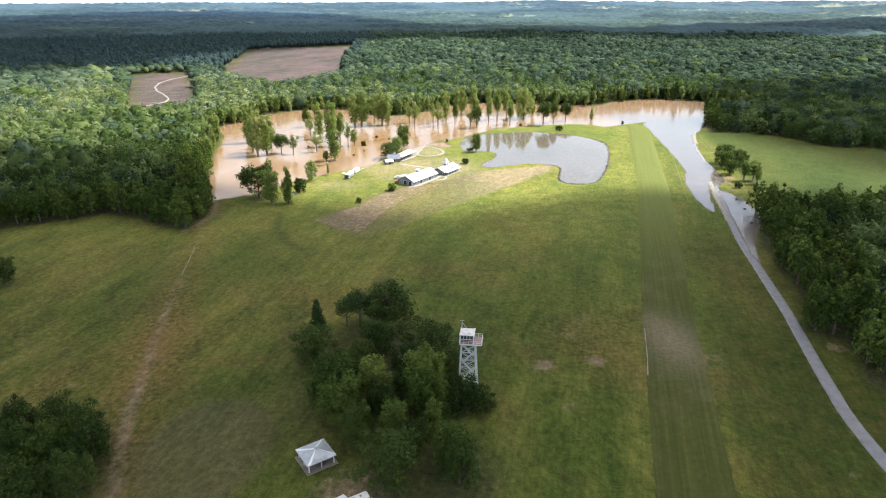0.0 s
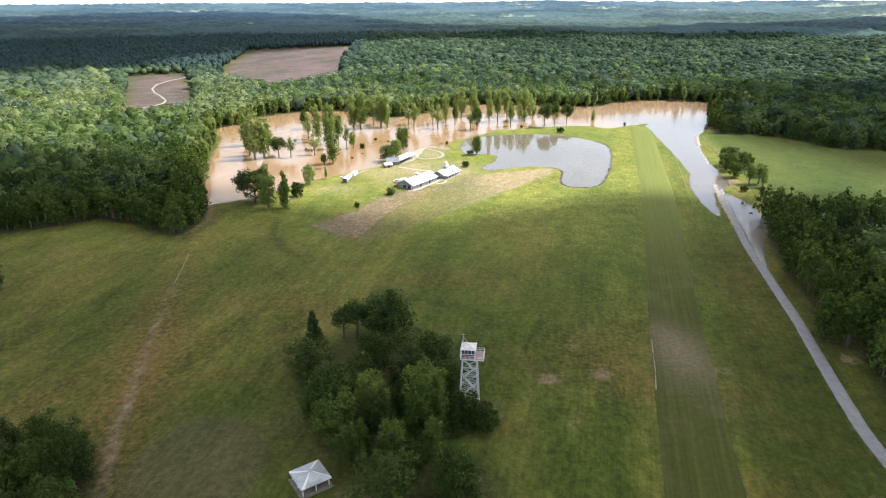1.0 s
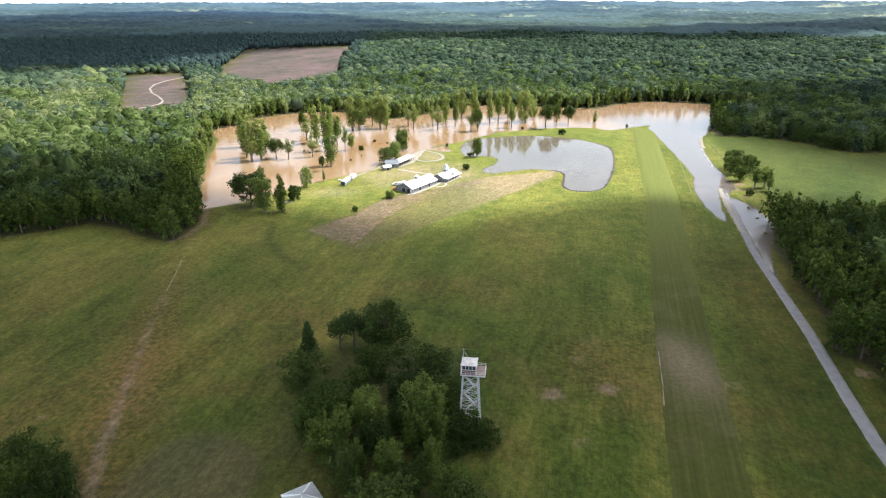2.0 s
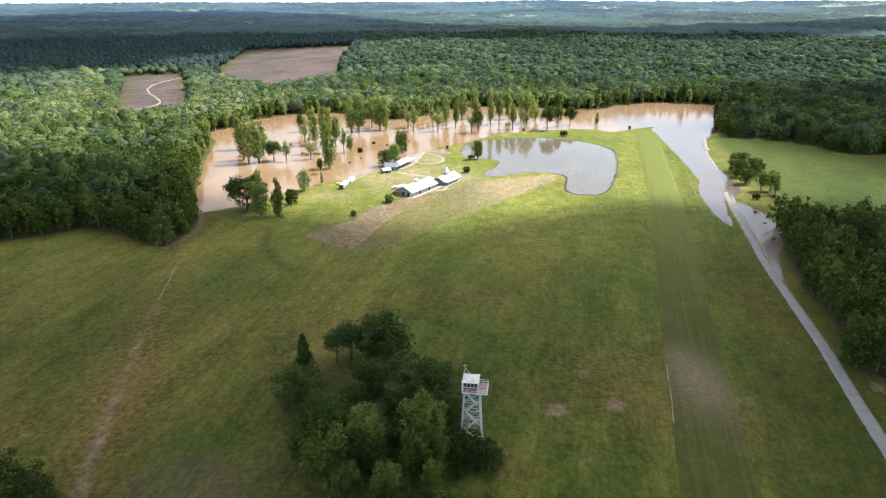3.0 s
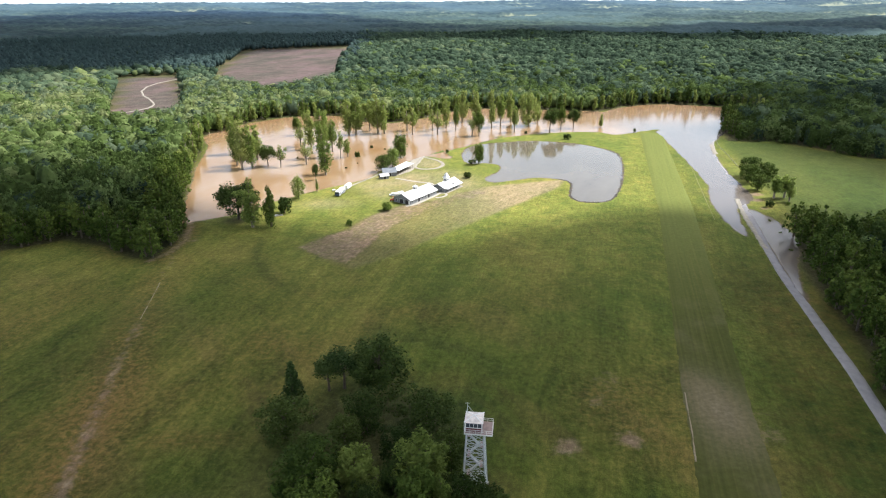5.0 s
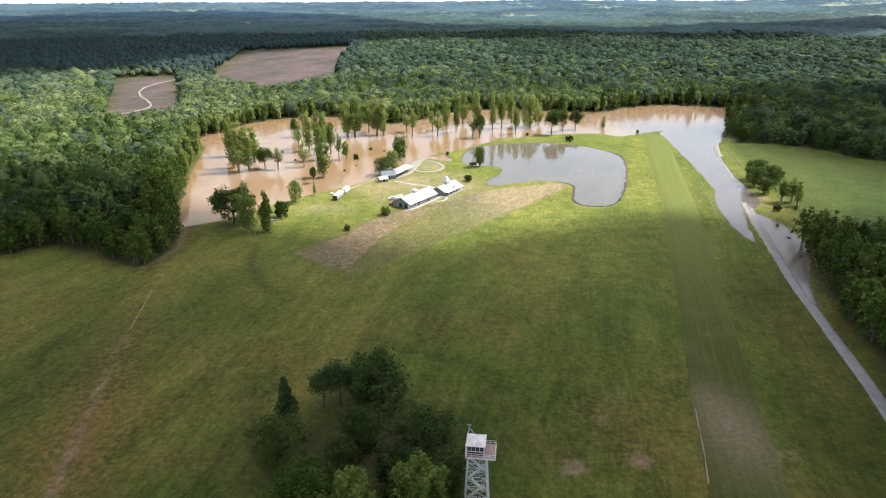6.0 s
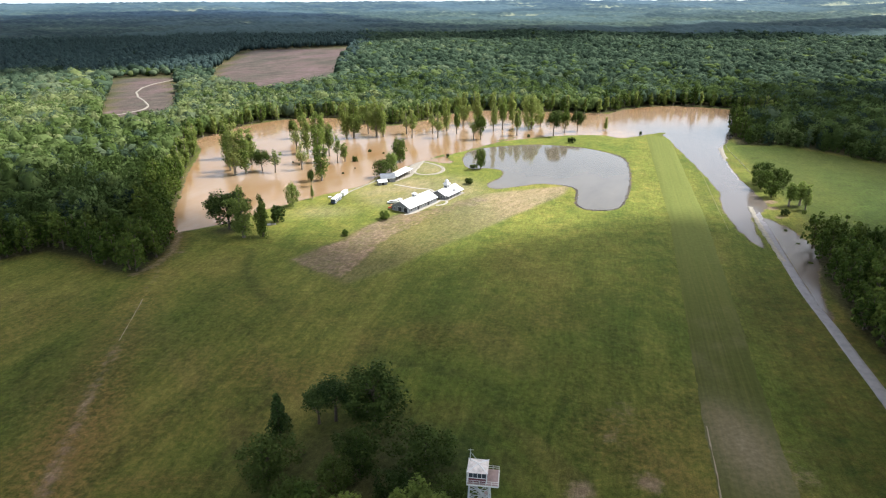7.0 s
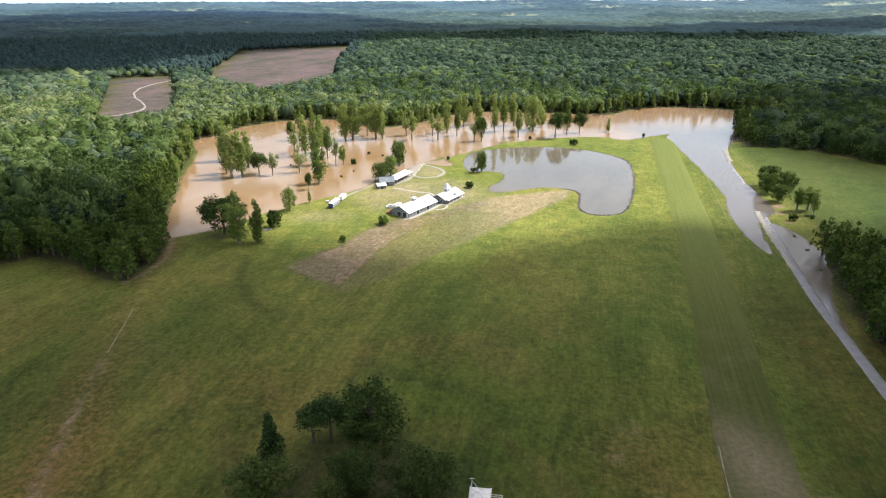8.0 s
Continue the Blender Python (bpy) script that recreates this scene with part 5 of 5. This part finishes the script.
def pavilion():
    T = thing("pavilion", pose(-28.5, 137.7, 0, 0, 0, 31.5), "open picnic pavilion with a zinc hipped roof on a concrete slab", "pavilion")
    part("slab", box((8.6, 8.6, 0.28), (0, 0, -0.08), bevel=0.05), M_STAINED, T)
    h, e, ap = 2.45, 3.95, 3.85
    for i in range(3):
        for j in range(3):
            if (i, j) != (1, 1):
                part("post", box((0.2, 0.2, h), (-3.4 + 3.4 * i, -3.4 + 3.4 * j, 0.2)), M_WHITE, T)
    for s in (-1, 1):
        part("beam", box((7.2, 0.16, 0.3), (0, s * 3.4, h - 0.1)), M_WOOD, T)
        part("beam", box((0.16, 6.6, 0.3), (s * 3.4, 0, h - 0.1)), M_WOOD, T)
    c = [(-1, -1), (1, -1), (1, 1), (-1, 1)]
    for i in range(4):
        a, b = c[i], c[(i + 1) % 4]
        rings = [(a[0] * e, a[1] * e, h + 0.2), (b[0] * e, b[1] * e, h + 0.2), (b[0] * 0.25, b[1] * 0.25, ap), (a[0] * 0.25, a[1] * 0.25, ap)]
        face = part("roof_face", slab(rings, 0.08), M_TIN, T)
        for k in range(9):
            u = -0.9 + 0.225 * k
            lo = Vector(rings[0]).lerp(Vector(rings[1]), (u + 1) / 2) + Vector((0, 0, 0.04))
            lim = 1 - abs(u)
            hi = Vector(((a[0] + b[0]) / 2 * e * (1 - lim) + (b[0] - a[0]) / 2 * u * e, (a[1] + b[1]) / 2 * e * (1 - lim) + (b[1] - a[1]) / 2 * u * e, h + 0.2 + (ap - h - 0.2) * lim * 0.96 + 0.04))
            if (hi - lo).length > 0.4:
                part("roof_seam", beam(lo, hi, 0.06), M_TIN, face)
        hip = part("hip_flashing", slab([(a[0] * e, a[1] * e, h + 0.27), (a[0] * e + (b[0] - a[0]) * 0.45, a[1] * e + (b[1] - a[1]) * 0.45, h + 0.27), (0.12 * (b[0] - a[0]), 0.12 * (b[1] - a[1]), ap + 0.07), (0, 0, ap + 0.09)], 0.03), M_TINLITE, T)
        part("gutter", beam((a[0] * e, a[1] * e, h + 0.13), (b[0] * e, b[1] * e, h + 0.13), 0.14), M_TIN, T)
    part("roof_cap", box((0.6, 0.6, 0.2), (0, 0, ap + 0.02), bevel=0.05), M_TIN, T)


pavilion()


def picnic_table(m):
    T = thing("picnic_table", m, "grey wooden picnic table with fixed benches", "table", "picnic tables")
    for i in range(5):
        part("top_plank", box((1.9, 0.145, 0.045), (0, -0.31 + 0.155 * i, 0.72)), M_WOOD, T)
    for s in (-1, 1):
        part("bench_seat", box((1.9, 0.27, 0.045), (0, s * 0.72, 0.42)), M_WOOD, T)
        for k in (-1, 1):
            part("leg", beam((0.65 * k, 0.62 * s, 0), (0.65 * k, 0.2 * s, 0.72), 0.09), M_WOOD, T)
        part("cross_beam", beam((0.65 * s, -0.75, 0.4), (0.65 * s, 0.75, 0.4), 0.08), M_WOOD, T)
    return T


t0 = picnic_table(pose(-27.5, 136.2, 0.2, 0, 0, 31))
copy_thing(t0, pose(-29.6, 139.4, 0.2, 0, 0, 31))


def gable_roof(T, length, width, eave, ridge, mat, over=0.5, name="roof_slope"):
    """Two roof slopes along x, with a ridge cap, seams and gutters."""
    L, W = length / 2 + over, width / 2 + over
    drop = (ridge - eave) * over / (width / 2)
    for s in (-1, 1):
        sl = part(name, slab([(-L, s * W, eave - drop), (L, s * W, eave - drop), (L, 0, ridge), (-L, 0, ridge)][:: s], 0.14), mat, T)
        n = int(length / 1.8)
        for k in range(n + 1):
            x = -L + 2 * L * k / n
            part("roof_seam", beam((x, s * W, eave - drop + 0.03), (x, 0, ridge + 0.03), 0.06), mat, sl)
        part("gutter", beam((-L, s * (W + 0.06), eave - drop - 0.08), (L, s * (W + 0.06), eave - drop - 0.08), 0.13), M_WHITE, T)
    part("ridge_cap", beam((-L, 0, ridge + 0.04), (L, 0, ridge + 0.04), 0.4, h=0.1), mat, T)


def gable_walls(T, length, width, eave, ridge, mat, th=0.18):
    L, W = length / 2, width / 2
    for s in (-1, 1):
        part("wall", box((length, th, eave), (0, s * (W - th / 2), 0)), mat, T)
        bm = bmesh.new()
        for x in (s * L, s * (L - th)):
            v = [bm.verts.new((x, y, z)) for y, z in ((-W + th, 0), (W - th, 0), (W - th, eave), (0, ridge - 0.12), (-W + th, eave))]
            bm.faces.new(v)
        bm.verts.ensure_lookup_table()
        for i in range(5):
            j = (i + 1) % 5
            bm.faces.new([bm.verts[k] for k in (i, j, 5 + j, 5 + i)])
        bmesh.ops.recalc_face_normals(bm, faces=bm.faces)
        part("gable_wall", bm, mat, T)


def opening(T, w, h, at, turn, mat=None, name="window", frame_mat=None, sill=1.0):
    """A framed window or door set 3 cm proud of a wall."""
    m = Matrix.Translation(at) @ Matrix.Rotation(turn, 4, "Z")
    bm = box((w, 0.06, h), (0, 0, 0))
    bm.transform(m)
    o = part(name, bm, mat or M_GLASS, T)
    for dx in (-w / 2 - 0.06, w / 2 + 0.06):
        bm = box((0.12, 0.10, h + 0.2), (dx, 0, -0.02))
        bm.transform(m)
        part("window_frame" if name == "window" else "door_frame", bm, frame_mat or M_WHITE, o)
    bm = box((w + 0.24, 0.10, 0.12), (0, 0, h))
    bm.transform(m)
    part("lintel", bm, frame_mat or M_WHITE, o)
    return o


def cupola(T, at, s, tiers=1):
    x, y, z = at
    c = part("cupola", box((s, s, s * 0.9), (x, y, z - 0.3), bevel=0.03), M_WHITE, T, "white louvred cupola")
    for k in range(4):
        m = Matrix.Translation((x, y, z)) @ Matrix.Rotation(k * math.pi / 2, 4, "Z")
        bm = box((s * 0.7, 0.05, s * 0.38), (0, -s / 2 - 0.01, 0.08))
        bm.transform(m)
        part("louvre", bm, M_SIDING, c)
    for i in range(tiers):
        r0, r1 = s * (0.78 - 0.34 * i), s * (0.36 if i < tiers - 1 else 0.04)
        z0 = z - 0.3 + s * 0.9 + i * s * 0.62
        bm = bmesh.new()
        bmesh.ops.create_cone(bm, cap_ends=True, segments=4, radius1=r0 * 1.35, radius2=r1, depth=s * 0.5, matrix=Matrix.Translation((x, y, z0 + s * 0.25)) @ Matrix.Rotation(math.pi / 4, 4, "Z"))
        part("cupola_roof", bm, M_ROOF, c)
        if i < tiers - 1:
            part("lantern", box((s * 0.5, s * 0.5, s * 0.3), (x, y, z0 + s * 0.42)), M_WHITE, c)
    part("finial", pipe((x, y, z + s * (0.9 + 0.5 * tiers)), (x, y, z + s * (0.9 + 0.5 * tiers) + 0.9), 0.05, 0.02), M_SIDING, c)


def barn():
    L, W, ev, rd = 26.5, 12.2, 3.1, 6.0
    T = thing("barn", pose(-0.6, 410.2, 0, 0, 0, 53), "long grey barn with a white metal roof and cupola", "barn")
    gable_walls(T, L, W, ev, rd, M_SIDING)
    gable_roof(T, L, W, ev, rd, M_ROOF)
    part("plinth", box((L + 0.3, W + 0.3, 0.25), (0, 0, -0.12)), M_CONCRETE, T)
    for y in (-3.4, 0.6):
        opening(T, 2.6, 2.5, (-L / 2 - 0.02, y, 0.15), math.pi / 2, M_DARK, "door")
    opening(T, 1.0, 2.1, (-L / 2 - 0.02, -5.1, 0.15), math.pi / 2, M_WHITE, "door")
    opening(T, 1.1, 1.0, (-L / 2 - 0.02, 4.2, 1.1), math.pi / 2)
    for i in range(8):
        x = -L / 2 + 1.9 + i * 3.2
        if i in (2, 5):
            opening(T, 2.4, 2.4, (x, -W / 2 - 0.02, 0.15), 0, M_DARK, "door")
        else:
            opening(T, 1.2, 1.0, (x, -W / 2 - 0.02, 1.3), 0)
        opening(T, 1.2, 1.0, (x, W / 2 + 0.02, 1.3), math.pi)
    cupola(T, (-0.5, 0, rd), 1.9, 1)


def annex():
    L, W, ev, rd = 18.5, 9.0, 2.9, 5.0
    T = thing("stable_house", pose(18.6, 430.8, 0, 0, 0, 55), "low house with a white metal roof and tiered cupola", "house")
    gable_walls(T, L, W, ev, rd, M_SIDING)
    gable_roof(T, L, W, ev, rd, M_ROOF, over=0.7)
    porch = [(-L / 2 + 2 + 3.6 * i, -W / 2 - 2.2) for i in range(5)]
    for x, y in porch:
        part("porch_post", box((0.18, 0.18, 2.4), (x, y, 0.1)), M_WHITE, T)
    part("porch_roof", slab([(-L / 2, -W / 2 - 2.6, 2.45), (L / 2, -W / 2 - 2.6, 2.45), (L / 2, -W / 2 - 0.3, 2.82), (-L / 2, -W / 2 - 0.3, 2.82)], 0.1), M_ROOF, T)
    part("porch_floor", box((L, 2.6, 0.2), (0, -W / 2 - 1.3, -0.05)), M_CONCRETE, T)
    part("cross_gable", slab([(-3, -W / 2 - 0.8, 3.0), (0, -W / 2 - 0.8, 4.7), (0, 0, 5.12), (-3, -1.6, 4.2)], 0.1), M_ROOF, T)
    part("cross_gable", slab([(3, -W / 2 - 0.8, 3.0), (3, -1.6, 4.2), (0, 0, 5.12), (0, -W / 2 - 0.8, 4.7)], 0.1), M_ROOF, T)
    for i in range(6):
        x = -L / 2 + 1.9 + i * 3.0
        opening(T, 1.3, 1.2, (x, -W / 2 - 0.02, 0.95), 0) if i != 3 else opening(T, 1.1, 2.1, (x, -W / 2 - 0.02, 0.1), 0, M_DARK, "door")
    for y in (-2.2, 2.2):
        opening(T, 1.3, 1.2, (-L / 2 - 0.02, y, 0.95), math.pi / 2)
        opening(T, 1.3, 1.2, (L / 2 + 0.02, y, 0.95), -math.pi / 2)
    cupola(T, (0, 0, rd), 2.6, 2)


barn()
annex()


def machine_shed():
    L, W = 22, 5.0
    T = thing("machine_shed", pose(-9.7, 475.5, 0, 0, 0, 63), "long open shed with a white metal roof beside the drive", "shed")
    for i in range(7):
        for y in (-W / 2 + 0.2, W / 2 - 0.2):
            part("post", box((0.2, 0.2, 2.9 if y < 0 else 3.6), (-L / 2 + 0.3 + i * (L - 0.6) / 6, y, 0)), M_WOOD, T)
    part("back_wall", box((L, 0.12, 3.4), (0, W / 2, 0)), M_SIDING, T)
    part("roof", slab([(-L / 2 - 0.4, -W / 2 - 0.5, 2.95), (L / 2 + 0.4, -W / 2 - 0.5, 2.95), (L / 2 + 0.4, W / 2 + 0.5, 3.85), (-L / 2 - 0.4, W / 2 + 0.5, 3.85)], 0.12), M_ROOF, T)


def small_barn(name, m, L, W, ev, rd, roofmat, label):
    T = thing(name, m, label, "shed")
    gable_walls(T, L, W, ev, rd, M_SIDING)
    gable_roof(T, L, W, ev, rd, roofmat, 0.4)
    opening(T, 2.2, 2.2, (-L / 2 - 0.02, 0, 0.1), math.pi / 2, M_DARK, "door")
    opening(T, 2.0, 2.1, (0, -W / 2 - 0.02, 0.1), 0, M_DARK, "door")
    return T


machine_shed()
small_barn("grey_shed", pose(-18.6, 465, 0, 0, 0, 8), 9.0, 8.0, 3.0, 5.0, M_ROOFGREY, "small barn with a blue-grey metal roof by the water")
small_barn("white_hut", pose(-21.8, 456.5, 0, 0, 0, 20), 5.5, 4.6, 2.3, 3.3, M_ROOF, "small dark hut with a white metal roof")
small_barn("tool_shed", pose(-20.6, 120.2, 0, 0, 0, 32), 3.4, 3.0, 2.2, 2.7, M_TINLITE, "small shed with a pale metal roof by the grove")


def wheel(T, at, r, w):
    x, y, z = at
    o = part("wheel", pipe((x, y - w / 2, z), (x, y + w / 2, z), r, r, 18), M_TYRE, T)
    part("rim", pipe((x, y - w / 2 - 0.02, z), (x, y + w / 2 + 0.02, z), r * 0.55, r * 0.55, 14), M_STEEL, o)


def camper(m):
    T = thing("camper_trailer", m, "white rounded camper trailer parked by the grove", "trailer")
    bm = box((5.6, 2.3, 2.2), (0, 0, 0.5), bevel=0.5)
    part("body", bm, M_WHITE, T)
    part("roof_vent", box((0.5, 0.5, 0.14), (0.8, 0, 2.69), bevel=0.03), M_SIDING, T)
    part("roof_vent", box((0.7, 0.6, 0.2), (-1.0, 0.1, 2.69), bevel=0.05), M_STEEL, T)
    for x in (-1.6, 0.2, 1.7):
        part("window", box((0.8, 0.05, 0.6), (x, -1.15, 1.5)), M_GLASS, T)
    part("door", box((0.65, 0.05, 1.7), (2.3, -1.15, 0.6)), M_SIDING, T)
    part("tow_bar", beam((2.6, 0, 0.5), (4.0, 0, 0.45), 0.12), M_SIDING, T)
    for y in (-1.0, 1.0):
        wheel(T, (-0.3, y, 0.34), 0.34, 0.22)


def flatbed(m):
    T = thing("flatbed_trailer", m, "dark flatbed trailer with pale side rails", "trailer")
    part("bed", box((5.0, 2.0, 0.16), (0, 0, 0.6)), M_DARK, T)
    for y in (-1.03, 1.03):
        part("side_rail", box((5.0, 0.1, 0.3), (0, y, 0.68)), M_STEEL, T)
        for x in (-0.5, 0.5):
            wheel(T, (x, y * 0.9, 0.36), 0.36, 0.22)
    part("tow_bar", beam((2.5, 0, 0.6), (4.0, 0, 0.5), 0.12), M_STEEL, T)


camper(pose(-16.4, 121.2, 0, 0, 0, 28))
flatbed(pose(-12.2, 120.5, 0, 0, 0, -42))


def coach(m):
    T = thing("motorhome", m, "white motorhome with a dark blue front parked at the water's edge", "vehicle")
    part("body", box((11.0, 2.6, 2.75), (0, 0, 0.55), bevel=0.16), M_WHITE, T)
    part("front_cap", box((1.2, 2.64, 2.3), (-5.1, 0, 0.62), bevel=0.18), M_BLUE, T)
    part("windscreen", box((0.06, 2.2, 1.0), (-5.72, 0, 1.75)), M_GLASS, T)
    for s in (-1, 1):
        part("stripe", box((9.6, 0.03, 0.7), (0.4, s * 1.31, 0.9)), M_BLUE, T)
        for k in range(4):
            part("window", box((1.3, 0.04, 0.75), (-2.9 + 2.2 * k, s * 1.31, 1.95)), M_GLASS, T)
        for x in (-3.6, 2.6, 3.7):
            wheel(T, (x, s * 1.12, 0.5), 0.5, 0.3)
    for x in (-2, 1.2, 3.6):
        part("roof_unit", box((1.1, 0.9, 0.28), (x, 0, 3.28), bevel=0.06), M_SIDING, T)


def box_trailer(m):
    T = thing("cargo_trailer", m, "white enclosed cargo trailer behind the motorhome", "trailer")
    part("body", box((7.0, 2.4, 2.3), (0, 0, 0.5), bevel=0.08), M_WHITE, T)
    part("tow_bar", beam((-3.5, 0, 0.5), (-4.8, 0, 0.5), 0.14), M_SIDING, T)
    for s in (-1, 1):
        for x in (0.2, 1.1):
            wheel(T, (x, s * 1.0, 0.38), 0.38, 0.24)


coach(pose(-46.9, 420.8, 0, 0, 0, 75))
box_trailer(pose(-43.6, 433.4, 0, 0, 0, 75))


def van(m, label, mat):
    T = thing("pickup_truck", m, label, "vehicle")
    part("body", box((5.6, 1.95, 0.75), (0, 0, 0.45), bevel=0.12), mat, T)
    part("cab", box((2.2, 1.75, 0.75), (-0.5, 0, 1.18), bevel=0.18), mat, T)
    part("windscreen", box((0.05, 1.5, 0.5), (-1.62, 0, 1.3)), M_GLASS, T)
    part("bed_cover", box((2.3, 1.75, 0.7), (1.6, 0, 1.18), bevel=0.12), mat, T)
    for s in (-1, 1):
        part("window", box((1.5, 0.04, 0.42), (-0.5, s * 0.88, 1.35)), M_GLASS, T)
        for x in (-1.75, 1.75):
            wheel(T, (x, s * 0.88, 0.38), 0.38, 0.24)


van(pose(-13.9, 415.2, 0, 0, 0, 5), "white pickup truck with a covered bed beside the barn", M_WHITE)
van(pose(-10.5, 417.5, 0, 0, 0, 48), "white pickup truck parked close to the barn", M_WHITE)


def tractor(m):
    T = thing("tractor", m, "small red farm tractor beside the barn", "tractor")
    part("bonnet", box((1.7, 0.8, 0.7), (-0.8, 0, 0.75), bevel=0.1), M_RED, T)
    part("seat_deck", box((1.4, 1.3, 0.5), (0.7, 0, 0.7), bevel=0.06), M_RED, T)
    part("roll_bar", beam((1.1, -0.55, 1.2), (1.1, -0.55, 2.4), 0.1), M_DARK, T)
    part("roll_bar", beam((1.1, 0.55, 1.2), (1.1, 0.55, 2.4), 0.1), M_DARK, T)
    part("canopy", box((1.7, 1.4, 0.1), (0.7, 0, 2.38), bevel=0.03), M_RED, T)
    for s in (-1, 1):
        wheel(T, (0.9, s * 0.85, 0.75), 0.75, 0.4)
        wheel(T, (-1.2, s * 0.65, 0.42), 0.42, 0.28)


tractor(pose(-14.3, 404.6, 0, 0, 0, 25))

T = thing("gas_tank", pose(-51.7, 427.6, 0, 0, 0, 20), "small white gas tank on legs near the motorhome", "tank")
part("barrel", pipe((-0.9, 0, 0.85), (0.9, 0, 0.85), 0.5, 0.5, 16), M_WHITE, T)
for x in (-0.5, 0.5):
    part("leg", box((0.14, 0.8, 0.45), (x, 0, -0.05)), M_CONCRETE, T)

T = thing("garden_slab", pose(-76.8, 381.5, 0, 0, 0, 20), "white concrete sitting slab with a bench by the shrub", "patio")
part("slab", box((4.6, 2.2, 0.25), (0, 0, -0.05), bevel=0.03), M_CONCRETE, T)
part("bench", box((1.8, 0.5, 0.45), (-1.2, 0, 0.2), bevel=0.04), M_WHITE, T)


def stones(name, ring, keep, count, size, label):
    """Loose stones along a bank, in one mesh."""
    rng = np.random.default_rng(8)
    bm = bmesh.new()
    for _ in range(count):
        i = int(rng.integers(len(ring)))
        x, y = ring[i] + (ring[(i + 1) % len(ring)] - ring[i]) * rng.random() + rng.normal(size=2) * 0.5
        if not keep(x, y):
            continue
        s = size * rng.uniform(0.5, 1.4)
        m = Matrix.Translation((x, y, float(land(np.array([x]), np.array([y]))[0]) + 0.1)) @ Euler(rng.uniform(0, 6, 3)).to_matrix().to_4x4() @ Matrix.Diagonal((s, s * rng.uniform(0.6, 1), s * 0.6, 1))
        bmesh.ops.create_icosphere(bm, subdivisions=1, radius=1.0, matrix=m)
    for v in bm.verts:
        v.co += Vector(rng.normal(size=3) * 0.06)
    return tagged(part(name, bm, M_ROCK), label, "stones", kind="stuff")


stones("bank_stones", POND, lambda x, y: x > 90 and y < 535, 520, 0.55, "dark loose stones along the pond's bank")


def fence(line, gap):
    T = thing("fence", pose(line[0][0], line[0][1], 0), "low weathered post and wire fence beside the meadow", "fence")
    o = Vector((*line[0], 0))
    pts = []
    for a, b in zip(line[:-1], line[1:]):
        a, b = Vector((*a, 0)), Vector((*b, 0))
        n = max(1, round((b - a).length / gap))
        pts += [a.lerp(b, i / n) - o for i in range(n)]
    pts.append(Vector((*line[-1], 0)) - o)
    for q in pts:
        part("post", pipe((q.x, q.y, -0.3), (q.x, q.y, 1.35), 0.09, 0.08, 7), M_WOOD, T)
    for h in (0.45, 0.85, 1.2):
        bm = bmesh.new()
        for a, b in zip(pts[:-1], pts[1:]):
            beam(a + Vector((0, 0, h)), b + Vector((0, 0, h)), 0.035, bm)
        part("wire", bm, M_SIDING, T)


fence([(248, 553), (242, 537), (235, 505), (226, 470)], 4.0)
